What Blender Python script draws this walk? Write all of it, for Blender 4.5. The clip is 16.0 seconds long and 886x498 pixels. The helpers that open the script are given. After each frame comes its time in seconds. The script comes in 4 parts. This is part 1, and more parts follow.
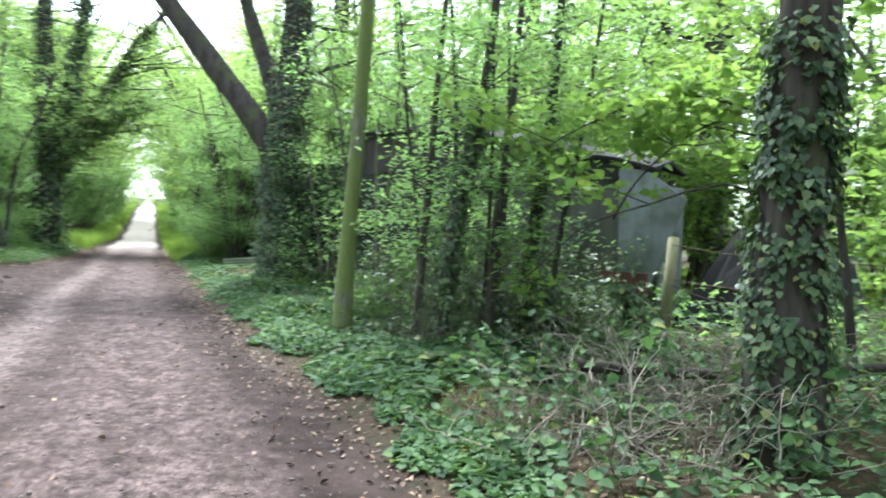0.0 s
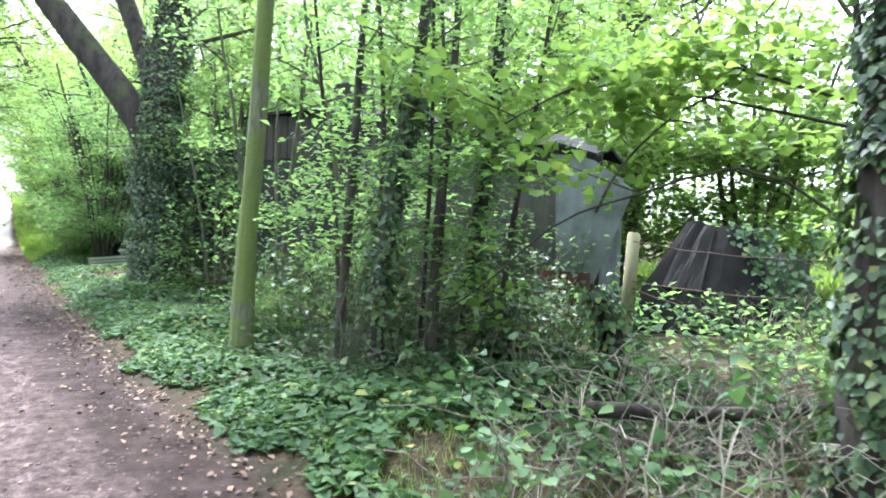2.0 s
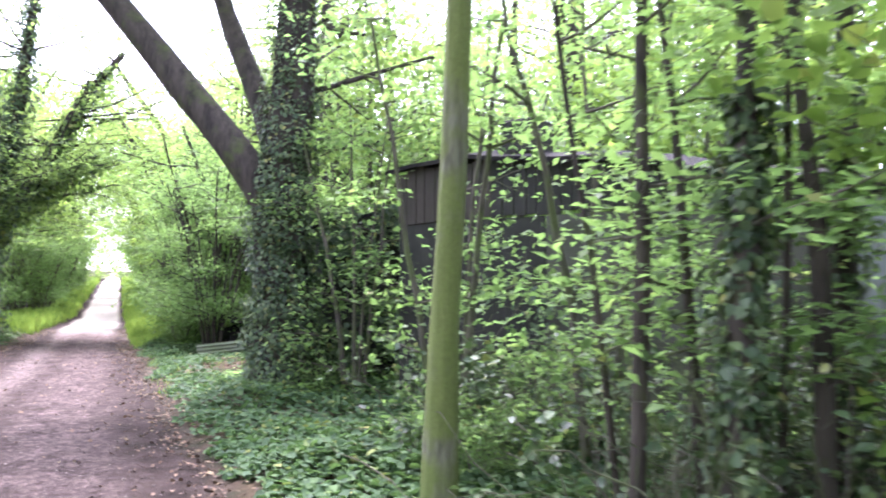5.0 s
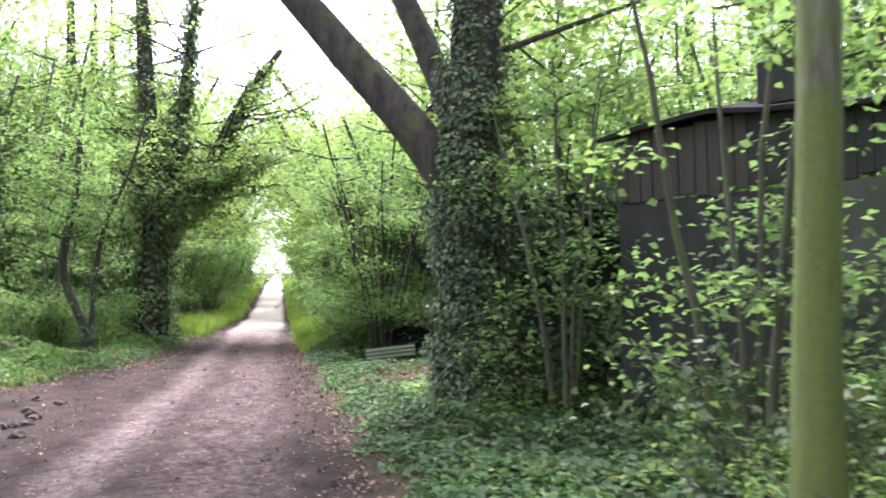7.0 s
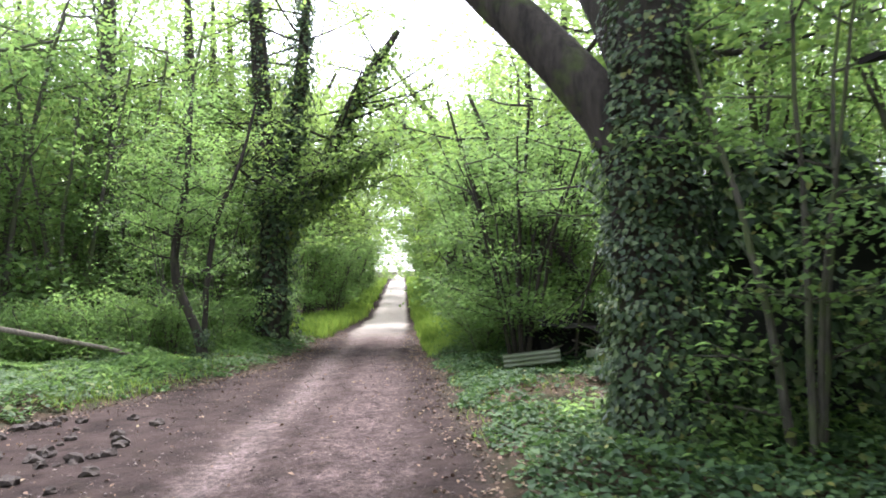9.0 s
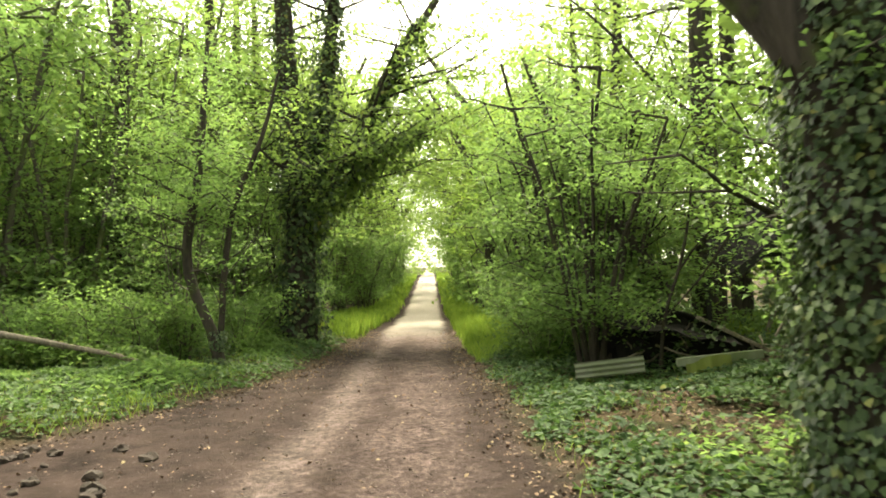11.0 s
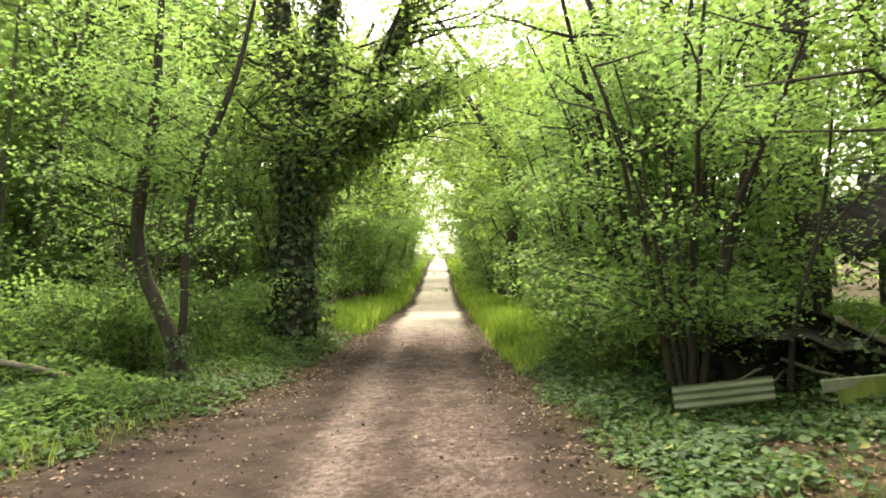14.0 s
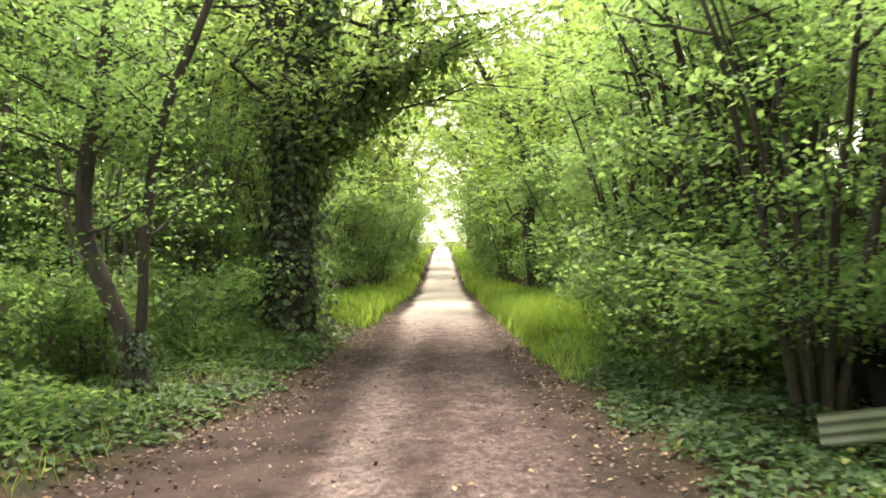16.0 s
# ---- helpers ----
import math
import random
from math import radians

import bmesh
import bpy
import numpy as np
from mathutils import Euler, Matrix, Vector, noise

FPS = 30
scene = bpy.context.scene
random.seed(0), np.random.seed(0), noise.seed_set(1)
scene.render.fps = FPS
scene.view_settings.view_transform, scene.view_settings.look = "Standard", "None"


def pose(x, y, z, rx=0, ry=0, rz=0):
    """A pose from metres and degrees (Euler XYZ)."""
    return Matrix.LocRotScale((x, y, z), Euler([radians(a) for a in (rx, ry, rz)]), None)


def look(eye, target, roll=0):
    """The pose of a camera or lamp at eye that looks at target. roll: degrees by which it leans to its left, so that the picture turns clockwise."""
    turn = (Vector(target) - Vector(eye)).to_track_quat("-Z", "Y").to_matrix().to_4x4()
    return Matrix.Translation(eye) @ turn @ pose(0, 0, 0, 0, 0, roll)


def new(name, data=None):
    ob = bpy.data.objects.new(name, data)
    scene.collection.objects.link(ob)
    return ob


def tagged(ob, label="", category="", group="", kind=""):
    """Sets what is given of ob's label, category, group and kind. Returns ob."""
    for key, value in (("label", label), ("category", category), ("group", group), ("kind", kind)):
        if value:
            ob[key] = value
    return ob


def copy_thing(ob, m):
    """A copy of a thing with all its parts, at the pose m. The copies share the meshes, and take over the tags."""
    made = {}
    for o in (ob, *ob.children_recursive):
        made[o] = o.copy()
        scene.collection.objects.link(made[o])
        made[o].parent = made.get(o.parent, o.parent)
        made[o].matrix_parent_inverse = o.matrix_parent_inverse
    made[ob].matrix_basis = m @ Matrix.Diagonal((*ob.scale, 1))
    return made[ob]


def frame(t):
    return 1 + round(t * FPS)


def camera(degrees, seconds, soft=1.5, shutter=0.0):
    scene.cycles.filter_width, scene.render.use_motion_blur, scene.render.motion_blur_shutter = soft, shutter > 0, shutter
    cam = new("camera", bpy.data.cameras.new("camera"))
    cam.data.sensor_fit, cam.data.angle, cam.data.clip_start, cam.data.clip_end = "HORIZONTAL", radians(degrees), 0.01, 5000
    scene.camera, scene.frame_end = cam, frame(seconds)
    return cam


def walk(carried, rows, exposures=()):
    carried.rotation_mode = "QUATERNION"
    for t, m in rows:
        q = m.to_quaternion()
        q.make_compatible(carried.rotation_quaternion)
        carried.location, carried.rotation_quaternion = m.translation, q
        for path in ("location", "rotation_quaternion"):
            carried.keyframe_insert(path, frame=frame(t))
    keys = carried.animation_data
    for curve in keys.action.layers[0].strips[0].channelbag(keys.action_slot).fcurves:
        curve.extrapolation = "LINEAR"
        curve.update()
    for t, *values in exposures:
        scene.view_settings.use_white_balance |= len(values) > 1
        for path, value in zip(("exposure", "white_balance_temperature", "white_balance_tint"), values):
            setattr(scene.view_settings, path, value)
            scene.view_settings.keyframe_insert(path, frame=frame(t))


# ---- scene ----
cam = camera(57.8, 16.0, soft=1.8, shutter=0.6)
METRES, EYE, TILT, LEAN, TURN = 19.0, 1.5, 0.0, 0.0, -20.0
ROWS = [
    (0.0, 0.0, 0.0, 0.0, 0.04, -0.95, -2.28),
    (0.5, -0.0113, 0.0172, -0.0, -5.09, -0.73, -2.32),
    (1.0, -0.0139, 0.0399, -0.0023, -6.75, -0.95, -2.21),
    (1.5, -0.0174, 0.0649, -0.0006, -7.22, -1.18, -1.98),
    (2.0, -0.0231, 0.0914, 0.0015, -8.41, -1.18, -1.88),
    (2.5, -0.0247, 0.1194, 0.0024, -10.04, -1.04, -1.77),
    (3.0, -0.0337, 0.1482, 0.005, -10.35, -0.1, -1.58),
    (3.5, -0.0435, 0.1763, 0.0066, -10.4, 0.61, -1.38),
    (4.0, -0.051, 0.2056, 0.0097, -8.83, 2.28, -0.93),
    (4.5, -0.065, 0.2324, 0.0102, -5.42, 3.42, -0.41),
    (5.0, -0.0761, 0.2608, 0.0087, -1.94, 3.46, -0.02),
    (7.5, -0.1313, 0.398, 0.0113, 10.91, 3.28, 1.25),
    (8.0, -0.1439, 0.4294, 0.0106, 12.98, 3.26, 1.49),
    (8.5, -0.1558, 0.4596, 0.0109, 14.74, 3.19, 1.72),
    (9.0, -0.165, 0.4901, 0.0119, 17.26, 3.26, 1.88),
    (11.5, -0.2453, 0.6397, 0.0129, 19.26, 2.83, 1.93),
    (12.0, -0.2589, 0.6698, 0.0131, 19.31, 2.53, 1.9),
    (12.5, -0.271, 0.7004, 0.015, 19.58, 2.46, 1.96),
    (13.0, -0.2847, 0.7324, 0.0159, 19.73, 2.29, 2.01),
    (13.5, -0.2965, 0.7641, 0.0172, 19.83, 2.22, 1.97),
    (14.0, -0.312, 0.794, 0.0173, 19.89, 2.07, 1.99),
    (14.5, -0.3241, 0.8262, 0.0168, 19.96, 2.0, 1.94),
    (15.0, -0.3417, 0.8561, 0.0155, 19.95, 1.85, 1.95),
    (15.5, -0.3573, 0.8879, 0.0139, 20.03, 1.63, 1.85),
    (16.0, -0.3765, 0.9174, 0.0145, 20.0, 1.27, 1.88),
]
EXPOSURE = [(0.0, 3.0, 5500, 9), (1.5, 3.31, 5400, 13), (3.5, 3.54, 5650, 19), (5.0, 3.43, 5600, 32), (7.5, 2.87, 5850, 24), (9.2, 2.63, 5850, 19), (11.3, 2.6, 8100, 2), (13.5, 2.71, 7900, 4), (16.0, 2.96, 7200, 14)]
walk(cam, [(t, pose(0, 0, EYE, TILT, LEAN, TURN) @ pose(METRES * x, METRES * y, METRES * z, 90 + pitch, roll, yaw)) for t, x, y, z, yaw, pitch, roll in ROWS], EXPOSURE)

# ---- world and sun ----
world = bpy.data.worlds.new("sky")
scene.world = world
world.use_nodes = True
wn, wl = world.node_tree.nodes, world.node_tree.links
wn.clear()
sky = wn.new("ShaderNodeTexSky")
sky.sky_type, sky.sun_disc = "NISHITA", False
sky.sun_elevation, sky.sun_rotation = radians(63), radians(2)
sky.dust_density, sky.ozone_density = 3.0, 0.6
pale = wn.new("ShaderNodeHueSaturation")
pale.inputs["Saturation"].default_value = 0.25
back = wn.new("ShaderNodeBackground")
back.inputs["Strength"].default_value = 0.15
wout = wn.new("ShaderNodeOutputWorld")
wl.new(sky.outputs[0], pale.inputs["Color"])
wl.new(pale.outputs[0], back.inputs["Color"])
wl.new(back.outputs[0], wout.inputs["Surface"])

sun_lamp = bpy.data.lights.new("sun", "SUN")
sun_lamp.energy, sun_lamp.angle, sun_lamp.color = 1.5, radians(12), (1.0, 0.95, 0.86)
sun = new("sun", sun_lamp)
sun.matrix_world = look((1.0, 54.0, 66.0), (0, 20, 0))


# ---- materials ----
def material(name):
    m = bpy.data.materials.new(name)
    m.use_nodes = True
    nt = m.node_tree
    nt.nodes.clear()
    out = nt.nodes.new("ShaderNodeOutputMaterial")
    return m, nt, out


def noise_node(nt, scale, detail=4.0, stretch=None, rough=0.55):
    co = nt.nodes.new("ShaderNodeTexCoord")
    n = nt.nodes.new("ShaderNodeTexNoise")
    n.inputs["Scale"].default_value, n.inputs["Detail"].default_value = scale, detail
    n.inputs["Roughness"].default_value = rough
    if stretch:
        mp = nt.nodes.new("ShaderNodeMapping")
        mp.inputs["Scale"].default_value = stretch
        nt.links.new(co.outputs["Object"], mp.inputs["Vector"])
        nt.links.new(mp.outputs[0], n.inputs["Vector"])
    else:
        nt.links.new(co.outputs["Object"], n.inputs["Vector"])
    return n.outputs["Fac"]


def ramp(nt, fac, stops):
    r = nt.nodes.new("ShaderNodeValToRGB")
    while len(r.color_ramp.elements) < len(stops):
        r.color_ramp.elements.new(0.5)
    for e, (p, c) in zip(r.color_ramp.elements, stops):
        e.position, e.color = p, (*c, 1)
    nt.links.new(fac, r.inputs["Fac"])
    return r.outputs["Color"]


def mixed(nt, fac, a, b, mode="MIX"):
    n = nt.nodes.new("ShaderNodeMix")
    n.data_type, n.blend_type = "RGBA", mode
    for sock, v in ((n.inputs[0], fac), (n.inputs[6], a), (n.inputs[7], b)):
        if isinstance(v, (int, float)):
            sock.default_value = v
        elif isinstance(v, tuple):
            sock.default_value = (*v, 1)
        else:
            nt.links.new(v, sock)
    return n.outputs[2]


def maths(nt, op, a, b=0.0, clamp=False):
    n = nt.nodes.new("ShaderNodeMath")
    n.operation, n.use_clamp = op, clamp
    for sock, v in ((n.inputs[0], a), (n.inputs[1], b)):
        if isinstance(v, (int, float)):
            sock.default_value = v
        else:
            nt.links.new(v, sock)
    return n.outputs[0]


def principled(nt, out, color, rough=0.8, metal=0.0, bump=None, strength=0.5, distance=0.01, specular=0.4):
    p = nt.nodes.new("ShaderNodeBsdfPrincipled")
    if isinstance(color, tuple):
        p.inputs["Base Color"].default_value = (*color, 1)
    else:
        nt.links.new(color, p.inputs["Base Color"])
    if isinstance(rough, (int, float)):
        p.inputs["Roughness"].default_value = rough
    else:
        nt.links.new(rough, p.inputs["Roughness"])
    p.inputs["Metallic"].default_value = metal
    p.inputs["Specular IOR Level"].default_value = specular
    if bump is not None:
        b = nt.nodes.new("ShaderNodeBump")
        b.inputs["Strength"].default_value, b.inputs["Distance"].default_value = strength, distance
        nt.links.new(bump, b.inputs["Height"])
        nt.links.new(b.outputs[0], p.inputs["Normal"])
    if out is not None:
        nt.links.new(p.outputs[0], out.inputs["Surface"])
    return p


def leaf_material(name, dark, mid, light, through_light, share=0.45, rough=0.45, patch=0.7):
    """Leaf blades: each blade its own green, larger patches of tone, and light shining through."""
    m, nt, out = material(name)
    geo = nt.nodes.new("ShaderNodeNewGeometry")
    col = ramp(nt, geo.outputs["Random Per Island"], [(0.0, dark), (0.5, mid), (0.95, light), (1.0, (0.21, 0.21, 0.055))])
    big = ramp(nt, noise_node(nt, patch, 2.0), [(0.35, (0.72, 0.76, 0.72)), (0.65, (1.12, 1.1, 1.0))])
    col = mixed(nt, 1.0, col, big, "MULTIPLY")
    p = principled(nt, None, col, rough + 0.12, specular=0.28)
    tr = nt.nodes.new("ShaderNodeBsdfTranslucent")
    nt.links.new(mixed(nt, 1.0, mixed(nt, 0.5, through_light, col), big, "MULTIPLY"), tr.inputs["Color"])
    mx = nt.nodes.new("ShaderNodeMixShader")
    mx.inputs[0].default_value = share
    nt.links.new(p.outputs[0], mx.inputs[1])
    nt.links.new(tr.outputs[0], mx.inputs[2])
    nt.links.new(mx.outputs[0], out.inputs["Surface"])
    return m


def bark_material(name, dark, light, moss, moss_amount, scale=9.0):
    m, nt, out = material(name)
    ridges = noise_node(nt, scale, 6.0, (1.0, 1.0, 0.18), 0.65)
    col = ramp(nt, ridges, [(0.3, dark), (0.7, light)])
    cover = ramp(nt, noise_node(nt, 2.6, 5.0), [(0.62 - moss_amount * 0.5, (0, 0, 0)), (0.78 - moss_amount * 0.5, (1, 1, 1))])
    col = mixed(nt, cover, col, mixed(nt, noise_node(nt, 40.0), tuple(c * 0.6 for c in moss), moss))
    principled(nt, out, col, 0.9, 0, ridges, 0.9, 0.03, 0.2)
    return m


LEAF_HAZEL = leaf_material("hazel_leaf", (0.072, 0.125, 0.040), (0.090, 0.156, 0.048), (0.112, 0.19, 0.056), (0.35, 0.56, 0.155), 0.58)
LEAF_MAPLE = leaf_material("maple_leaf", (0.08, 0.14, 0.032), (0.115, 0.195, 0.04), (0.155, 0.255, 0.052), (0.34, 0.51, 0.095), 0.54)
LEAF_IVY = leaf_material("ivy_leaf", (0.022, 0.044, 0.020), (0.046, 0.080, 0.032), (0.12, 0.165, 0.07), (0.12, 0.19, 0.05), 0.24, 0.36)
LEAF_GROUND = leaf_material("ground_leaf", (0.026, 0.055, 0.023), (0.047, 0.094, 0.036), (0.088, 0.152, 0.053), (0.13, 0.24, 0.06), 0.3, 0.6, 1.1)
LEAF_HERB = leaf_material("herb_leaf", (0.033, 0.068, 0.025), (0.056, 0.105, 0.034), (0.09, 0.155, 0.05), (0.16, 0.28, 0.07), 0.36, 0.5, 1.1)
LEAF_GRASS = leaf_material("grass_blade", (0.10, 0.17, 0.03), (0.15, 0.245, 0.042), (0.21, 0.32, 0.06), (0.34, 0.48, 0.08), 0.48, 0.5)
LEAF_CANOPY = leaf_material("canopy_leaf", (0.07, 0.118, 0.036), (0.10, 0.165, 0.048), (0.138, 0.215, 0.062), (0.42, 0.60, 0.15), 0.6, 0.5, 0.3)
BARK_DARK = bark_material("dark_bark", (0.014, 0.012, 0.010), (0.06, 0.05, 0.04), (0.06, 0.075, 0.025), 0.15)
BARK_GREY = bark_material("grey_bark", (0.035, 0.032, 0.026), (0.115, 0.105, 0.08), (0.09, 0.11, 0.045), 0.35, 16.0)
BARK_MOSS = bark_material("mossy_bark", (0.05, 0.05, 0.034), (0.17, 0.17, 0.115), (0.125, 0.155, 0.045), 0.58, 20.0)
DEAD_WOOD = bark_material("dead_wood", (0.085, 0.072, 0.055), (0.24, 0.21, 0.165), (0.16, 0.16, 0.08), 0.1, 30.0)


PALE_STEM = bark_material("pale_dead_stem", (0.20, 0.18, 0.14), (0.38, 0.34, 0.27), (0.2, 0.2, 0.12), 0.1, 30.0)


def litter_material():
    m, nt, out = material("leaf_litter")
    geo = nt.nodes.new("ShaderNodeNewGeometry")
    col = ramp(nt, geo.outputs["Random Per Island"], [(0.0, (0.035, 0.022, 0.014)), (0.5, (0.11, 0.062, 0.036)), (0.85, (0.17, 0.105, 0.062)), (1.0, (0.24, 0.19, 0.10))])
    principled(nt, out, col, 0.75)
    return m


LITTER = litter_material()


def ground_material():
    m, nt, out = material("forest_ground")
    at = nt.nodes.new("ShaderNodeAttribute")
    at.attribute_name = "surface"
    sep = nt.nodes.new("ShaderNodeSeparateColor")
    nt.links.new(at.outputs["Color"], sep.inputs[0])
    edge_noise = maths(nt, "MULTIPLY", maths(nt, "SUBTRACT", noise_node(nt, 3.0, 5.0), 0.5), 0.7)
    track = maths(nt, "ADD", sep.outputs["Red"], edge_noise, True)
    worn = maths(nt, "ADD", sep.outputs["Green"], maths(nt, "MULTIPLY", edge_noise, 1.5), True)
    gravel = noise_node(nt, 55.0, 6.0, None, 0.75)
    blot = ramp(nt, noise_node(nt, 1.7, 6.0, None, 0.7), [(0.35, (0, 0, 0)), (0.65, (1, 1, 1))])
    streak = noise_node(nt, 7.0, 5.0, (1.0, 0.6, 1.0), 0.7)
    patchy = noise_node(nt, 13.0, 6.0, (1.0, 0.7, 1.0), 0.7)
    vor = nt.nodes.new("ShaderNodeTexVoronoi")
    vor.inputs["Scale"].default_value = 34.0
    vco = nt.nodes.new("ShaderNodeTexCoord")
    nt.links.new(vco.outputs["Object"], vor.inputs["Vector"])
    vsep = nt.nodes.new("ShaderNodeSeparateColor")
    nt.links.new(vor.outputs["Color"], vsep.inputs[0])
    fleck = maths(nt, "MULTIPLY", maths(nt, "GREATER_THAN", vsep.outputs["Red"], 0.955), maths(nt, "LESS_THAN", vor.outputs["Distance"], 0.34))
    soil = mixed(nt, blot, (0.015, 0.0105, 0.009), (0.052, 0.037, 0.032))
    stone = ramp(nt, gravel, [(0.3, (0.05, 0.039, 0.039)), (0.52, (0.11, 0.086, 0.085)), (0.72, (0.27, 0.225, 0.22))])
    stone = mixed(nt, 1.0, stone, ramp(nt, streak, [(0.3, (0.62, 0.6, 0.58)), (0.7, (1.15, 1.12, 1.1))]), "MULTIPLY")
    stone = mixed(nt, 1.0, stone, ramp(nt, patchy, [(0.36, (0.34, 0.32, 0.30)), (0.5, (0.95, 0.94, 0.93)), (0.66, (1.6, 1.56, 1.52))]), "MULTIPLY")
    stone = mixed(nt, 1.0, stone, ramp(nt, noise_node(nt, 3.4, 5.0, (1.0, 0.55, 1.0), 0.65), [(0.36, (0.62, 0.6, 0.58)), (0.62, (1.2, 1.18, 1.14))]), "MULTIPLY")
    road = mixed(nt, worn, mixed(nt, 0.93, stone, soil), stone)
    duff = ramp(nt, noise_node(nt, 22.0, 6.0), [(0.3, (0.03, 0.024, 0.016)), (0.6, (0.075, 0.055, 0.032)), (0.8, (0.13, 0.095, 0.05))])
    duff = mixed(nt, ramp(nt, noise_node(nt, 4.0, 4.0), [(0.45, (0, 0, 0)), (0.6, (1, 1, 1))]), duff, (0.028, 0.032, 0.015))
    road = mixed(nt, maths(nt, "MULTIPLY", fleck, 0.22), road, (0.30, 0.26, 0.23))
    # Pale gravel: the far glade's sunlight put into colour, plus the pale rut.
    sunlit_and_rut = mixed(nt, gravel, (0.30, 0.27, 0.23), (0.55, 0.50, 0.44))
    road = mixed(nt, maths(nt, "MULTIPLY", maths(nt, "MULTIPLY", sep.outputs["Blue"], worn), 0.8), road, sunlit_and_rut)
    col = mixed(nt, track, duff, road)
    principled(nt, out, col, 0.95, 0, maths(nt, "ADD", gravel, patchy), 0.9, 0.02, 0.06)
    return m


GROUND = ground_material()


def panel_material(name, base, dirt, scale, metal=0.0, rough=0.8, specular=0.15):
    m, nt, out = material(name)
    grain = noise_node(nt, scale, 6.0, (1.0, 1.0, 0.12), 0.7)
    col = ramp(nt, grain, [(0.25, tuple(c * 0.6 for c in base)), (0.7, base)])
    stain = ramp(nt, noise_node(nt, 1.7, 5.0), [(0.42, (0, 0, 0)), (0.66, (1, 1, 1))])
    col = mixed(nt, stain, col, dirt)
    principled(nt, out, col, rough, metal, grain, 0.5, 0.006, specular)
    return m


BOARD_DARK = panel_material("weathered_dark_board", (0.037, 0.036, 0.031), (0.02, 0.022, 0.017), 14.0)
BOARD_TENT = panel_material("grey_black_board", (0.03, 0.027, 0.026), (0.018, 0.017, 0.016), 10.0)
BOARD_BROWN = panel_material("weathered_brown_board", (0.056, 0.048, 0.04), (0.03, 0.03, 0.022), 14.0)
SHEET_GREY = panel_material("weathered_grey_sheet", (0.17, 0.185, 0.185), (0.07, 0.08, 0.062), 5.0)
PANEL_OLIVE = panel_material("olive_grey_board", (0.085, 0.085, 0.068), (0.045, 0.05, 0.034), 8.0)
SHEET_BLACK = panel_material("black_roofing_sheet", (0.014, 0.013, 0.013), (0.024, 0.021, 0.019), 6.0, 0.0, 0.92)
SHEET_PALE = panel_material("pale_grey_green_sheet", (0.25, 0.27, 0.20), (0.13, 0.16, 0.08), 8.0)
SHEET_YELLOW = panel_material("yellow_green_sheet", (0.19, 0.22, 0.06), (0.12, 0.15, 0.04), 6.0)
RUST = panel_material("rusty_iron", (0.11, 0.05, 0.032), (0.06, 0.032, 0.025), 9.0)
POST_WOOD = panel_material("pale_fence_wood", (0.20, 0.18, 0.11), (0.12, 0.13, 0.065), 20.0)
WIRE = panel_material("rusty_wire", (0.16, 0.12, 0.10), (0.10, 0.07, 0.05), 30.0, 0.6)


# ---- mesh helpers ----

def edge_right(y):
    return np.interp(y, (-20, 0, 5, 9, 14, 20, 30, 60), (2.0, 1.75, 1.62, 1.4, 1.1, 0.95, 0.78, 0.72)) + 0.05 * np.sin(y * 1.1) + 0.04 * np.sin(y * 2.9 + 1)


def edge_left(y):
    return np.interp(y, (0, 12, 19, 21.5, 24, 27, 30, 60), (-6.5, -6.2, -5.6, -5.0, -3.9, -3.3, -2.8, -2.65)) + 0.09 * np.sin(y * 0.9 + 2) + 0.06 * np.sin(y * 2.3)


def land(x, y):
    """Height of the ground; takes numbers or arrays."""
    x, y = np.asarray(x, float), np.asarray(y, float)
    z = np.interp(y, (-40, 0, 25, 70, 150, 420), (-0.45, -0.08, 0.19, 0.25, 4.5, 14.0))
    out = np.maximum(np.maximum(x - edge_right(y), edge_left(y) - x), 0)
    z = z + 0.16 * (1 - np.exp(-out / 0.5)) + 0.02 * np.minimum(out, 6)
    z = z + np.minimum(out, 1.0) * (0.05 * np.sin(x * 1.7 + 0.6) * np.cos(y * 1.3) + 0.03 * np.sin(x * 3.9 + y * 2.7))
    ruts = np.exp(-((x + 1.65) / 0.32) ** 2) + np.exp(-((x - 0.02) / 0.32) ** 2)
    z = z - 0.2 * np.exp(-((x - 3.1) / 1.5) ** 2 - ((y - 24.7) / 1.2) ** 2)
    return z - 0.025 * ruts * (out <= 0)


def mesh_object(name, verts, faces, mat, parent=None, smooth=False):
    me = bpy.data.meshes.new(name)
    if isinstance(faces, np.ndarray):
        k = faces.shape[1]
        me.vertices.add(len(verts))
        me.vertices.foreach_set("co", np.asarray(verts, np.float32).ravel())
        me.loops.add(faces.size)
        me.loops.foreach_set("vertex_index", faces.astype(np.int32).ravel())
        me.polygons.add(len(faces))
        me.polygons.foreach_set("loop_start", np.arange(0, faces.size, k, dtype=np.int32))
        me.update(calc_edges=True)
    else:
        me.from_pydata([tuple(v) for v in verts], [], faces)
        me.update()
    if smooth:
        me.polygons.foreach_set("use_smooth", [True] * len(me.polygons))
    me.materials.append(mat)
    ob = new(name, me)
    if parent is not None:
        ob.parent = parent
    return ob


def part(name, bm, mat, parent, label="", smooth=False):
    me = bpy.data.meshes.new(name)
    bmesh.ops.recalc_face_normals(bm, faces=bm.faces[:])
    bm.to_mesh(me)
    bm.free()
    if smooth:
        me.polygons.foreach_set("use_smooth", [True] * len(me.polygons))
    me.materials.append(mat)
    ob = new(name, me)
    ob.parent = parent
    return tagged(ob, label)


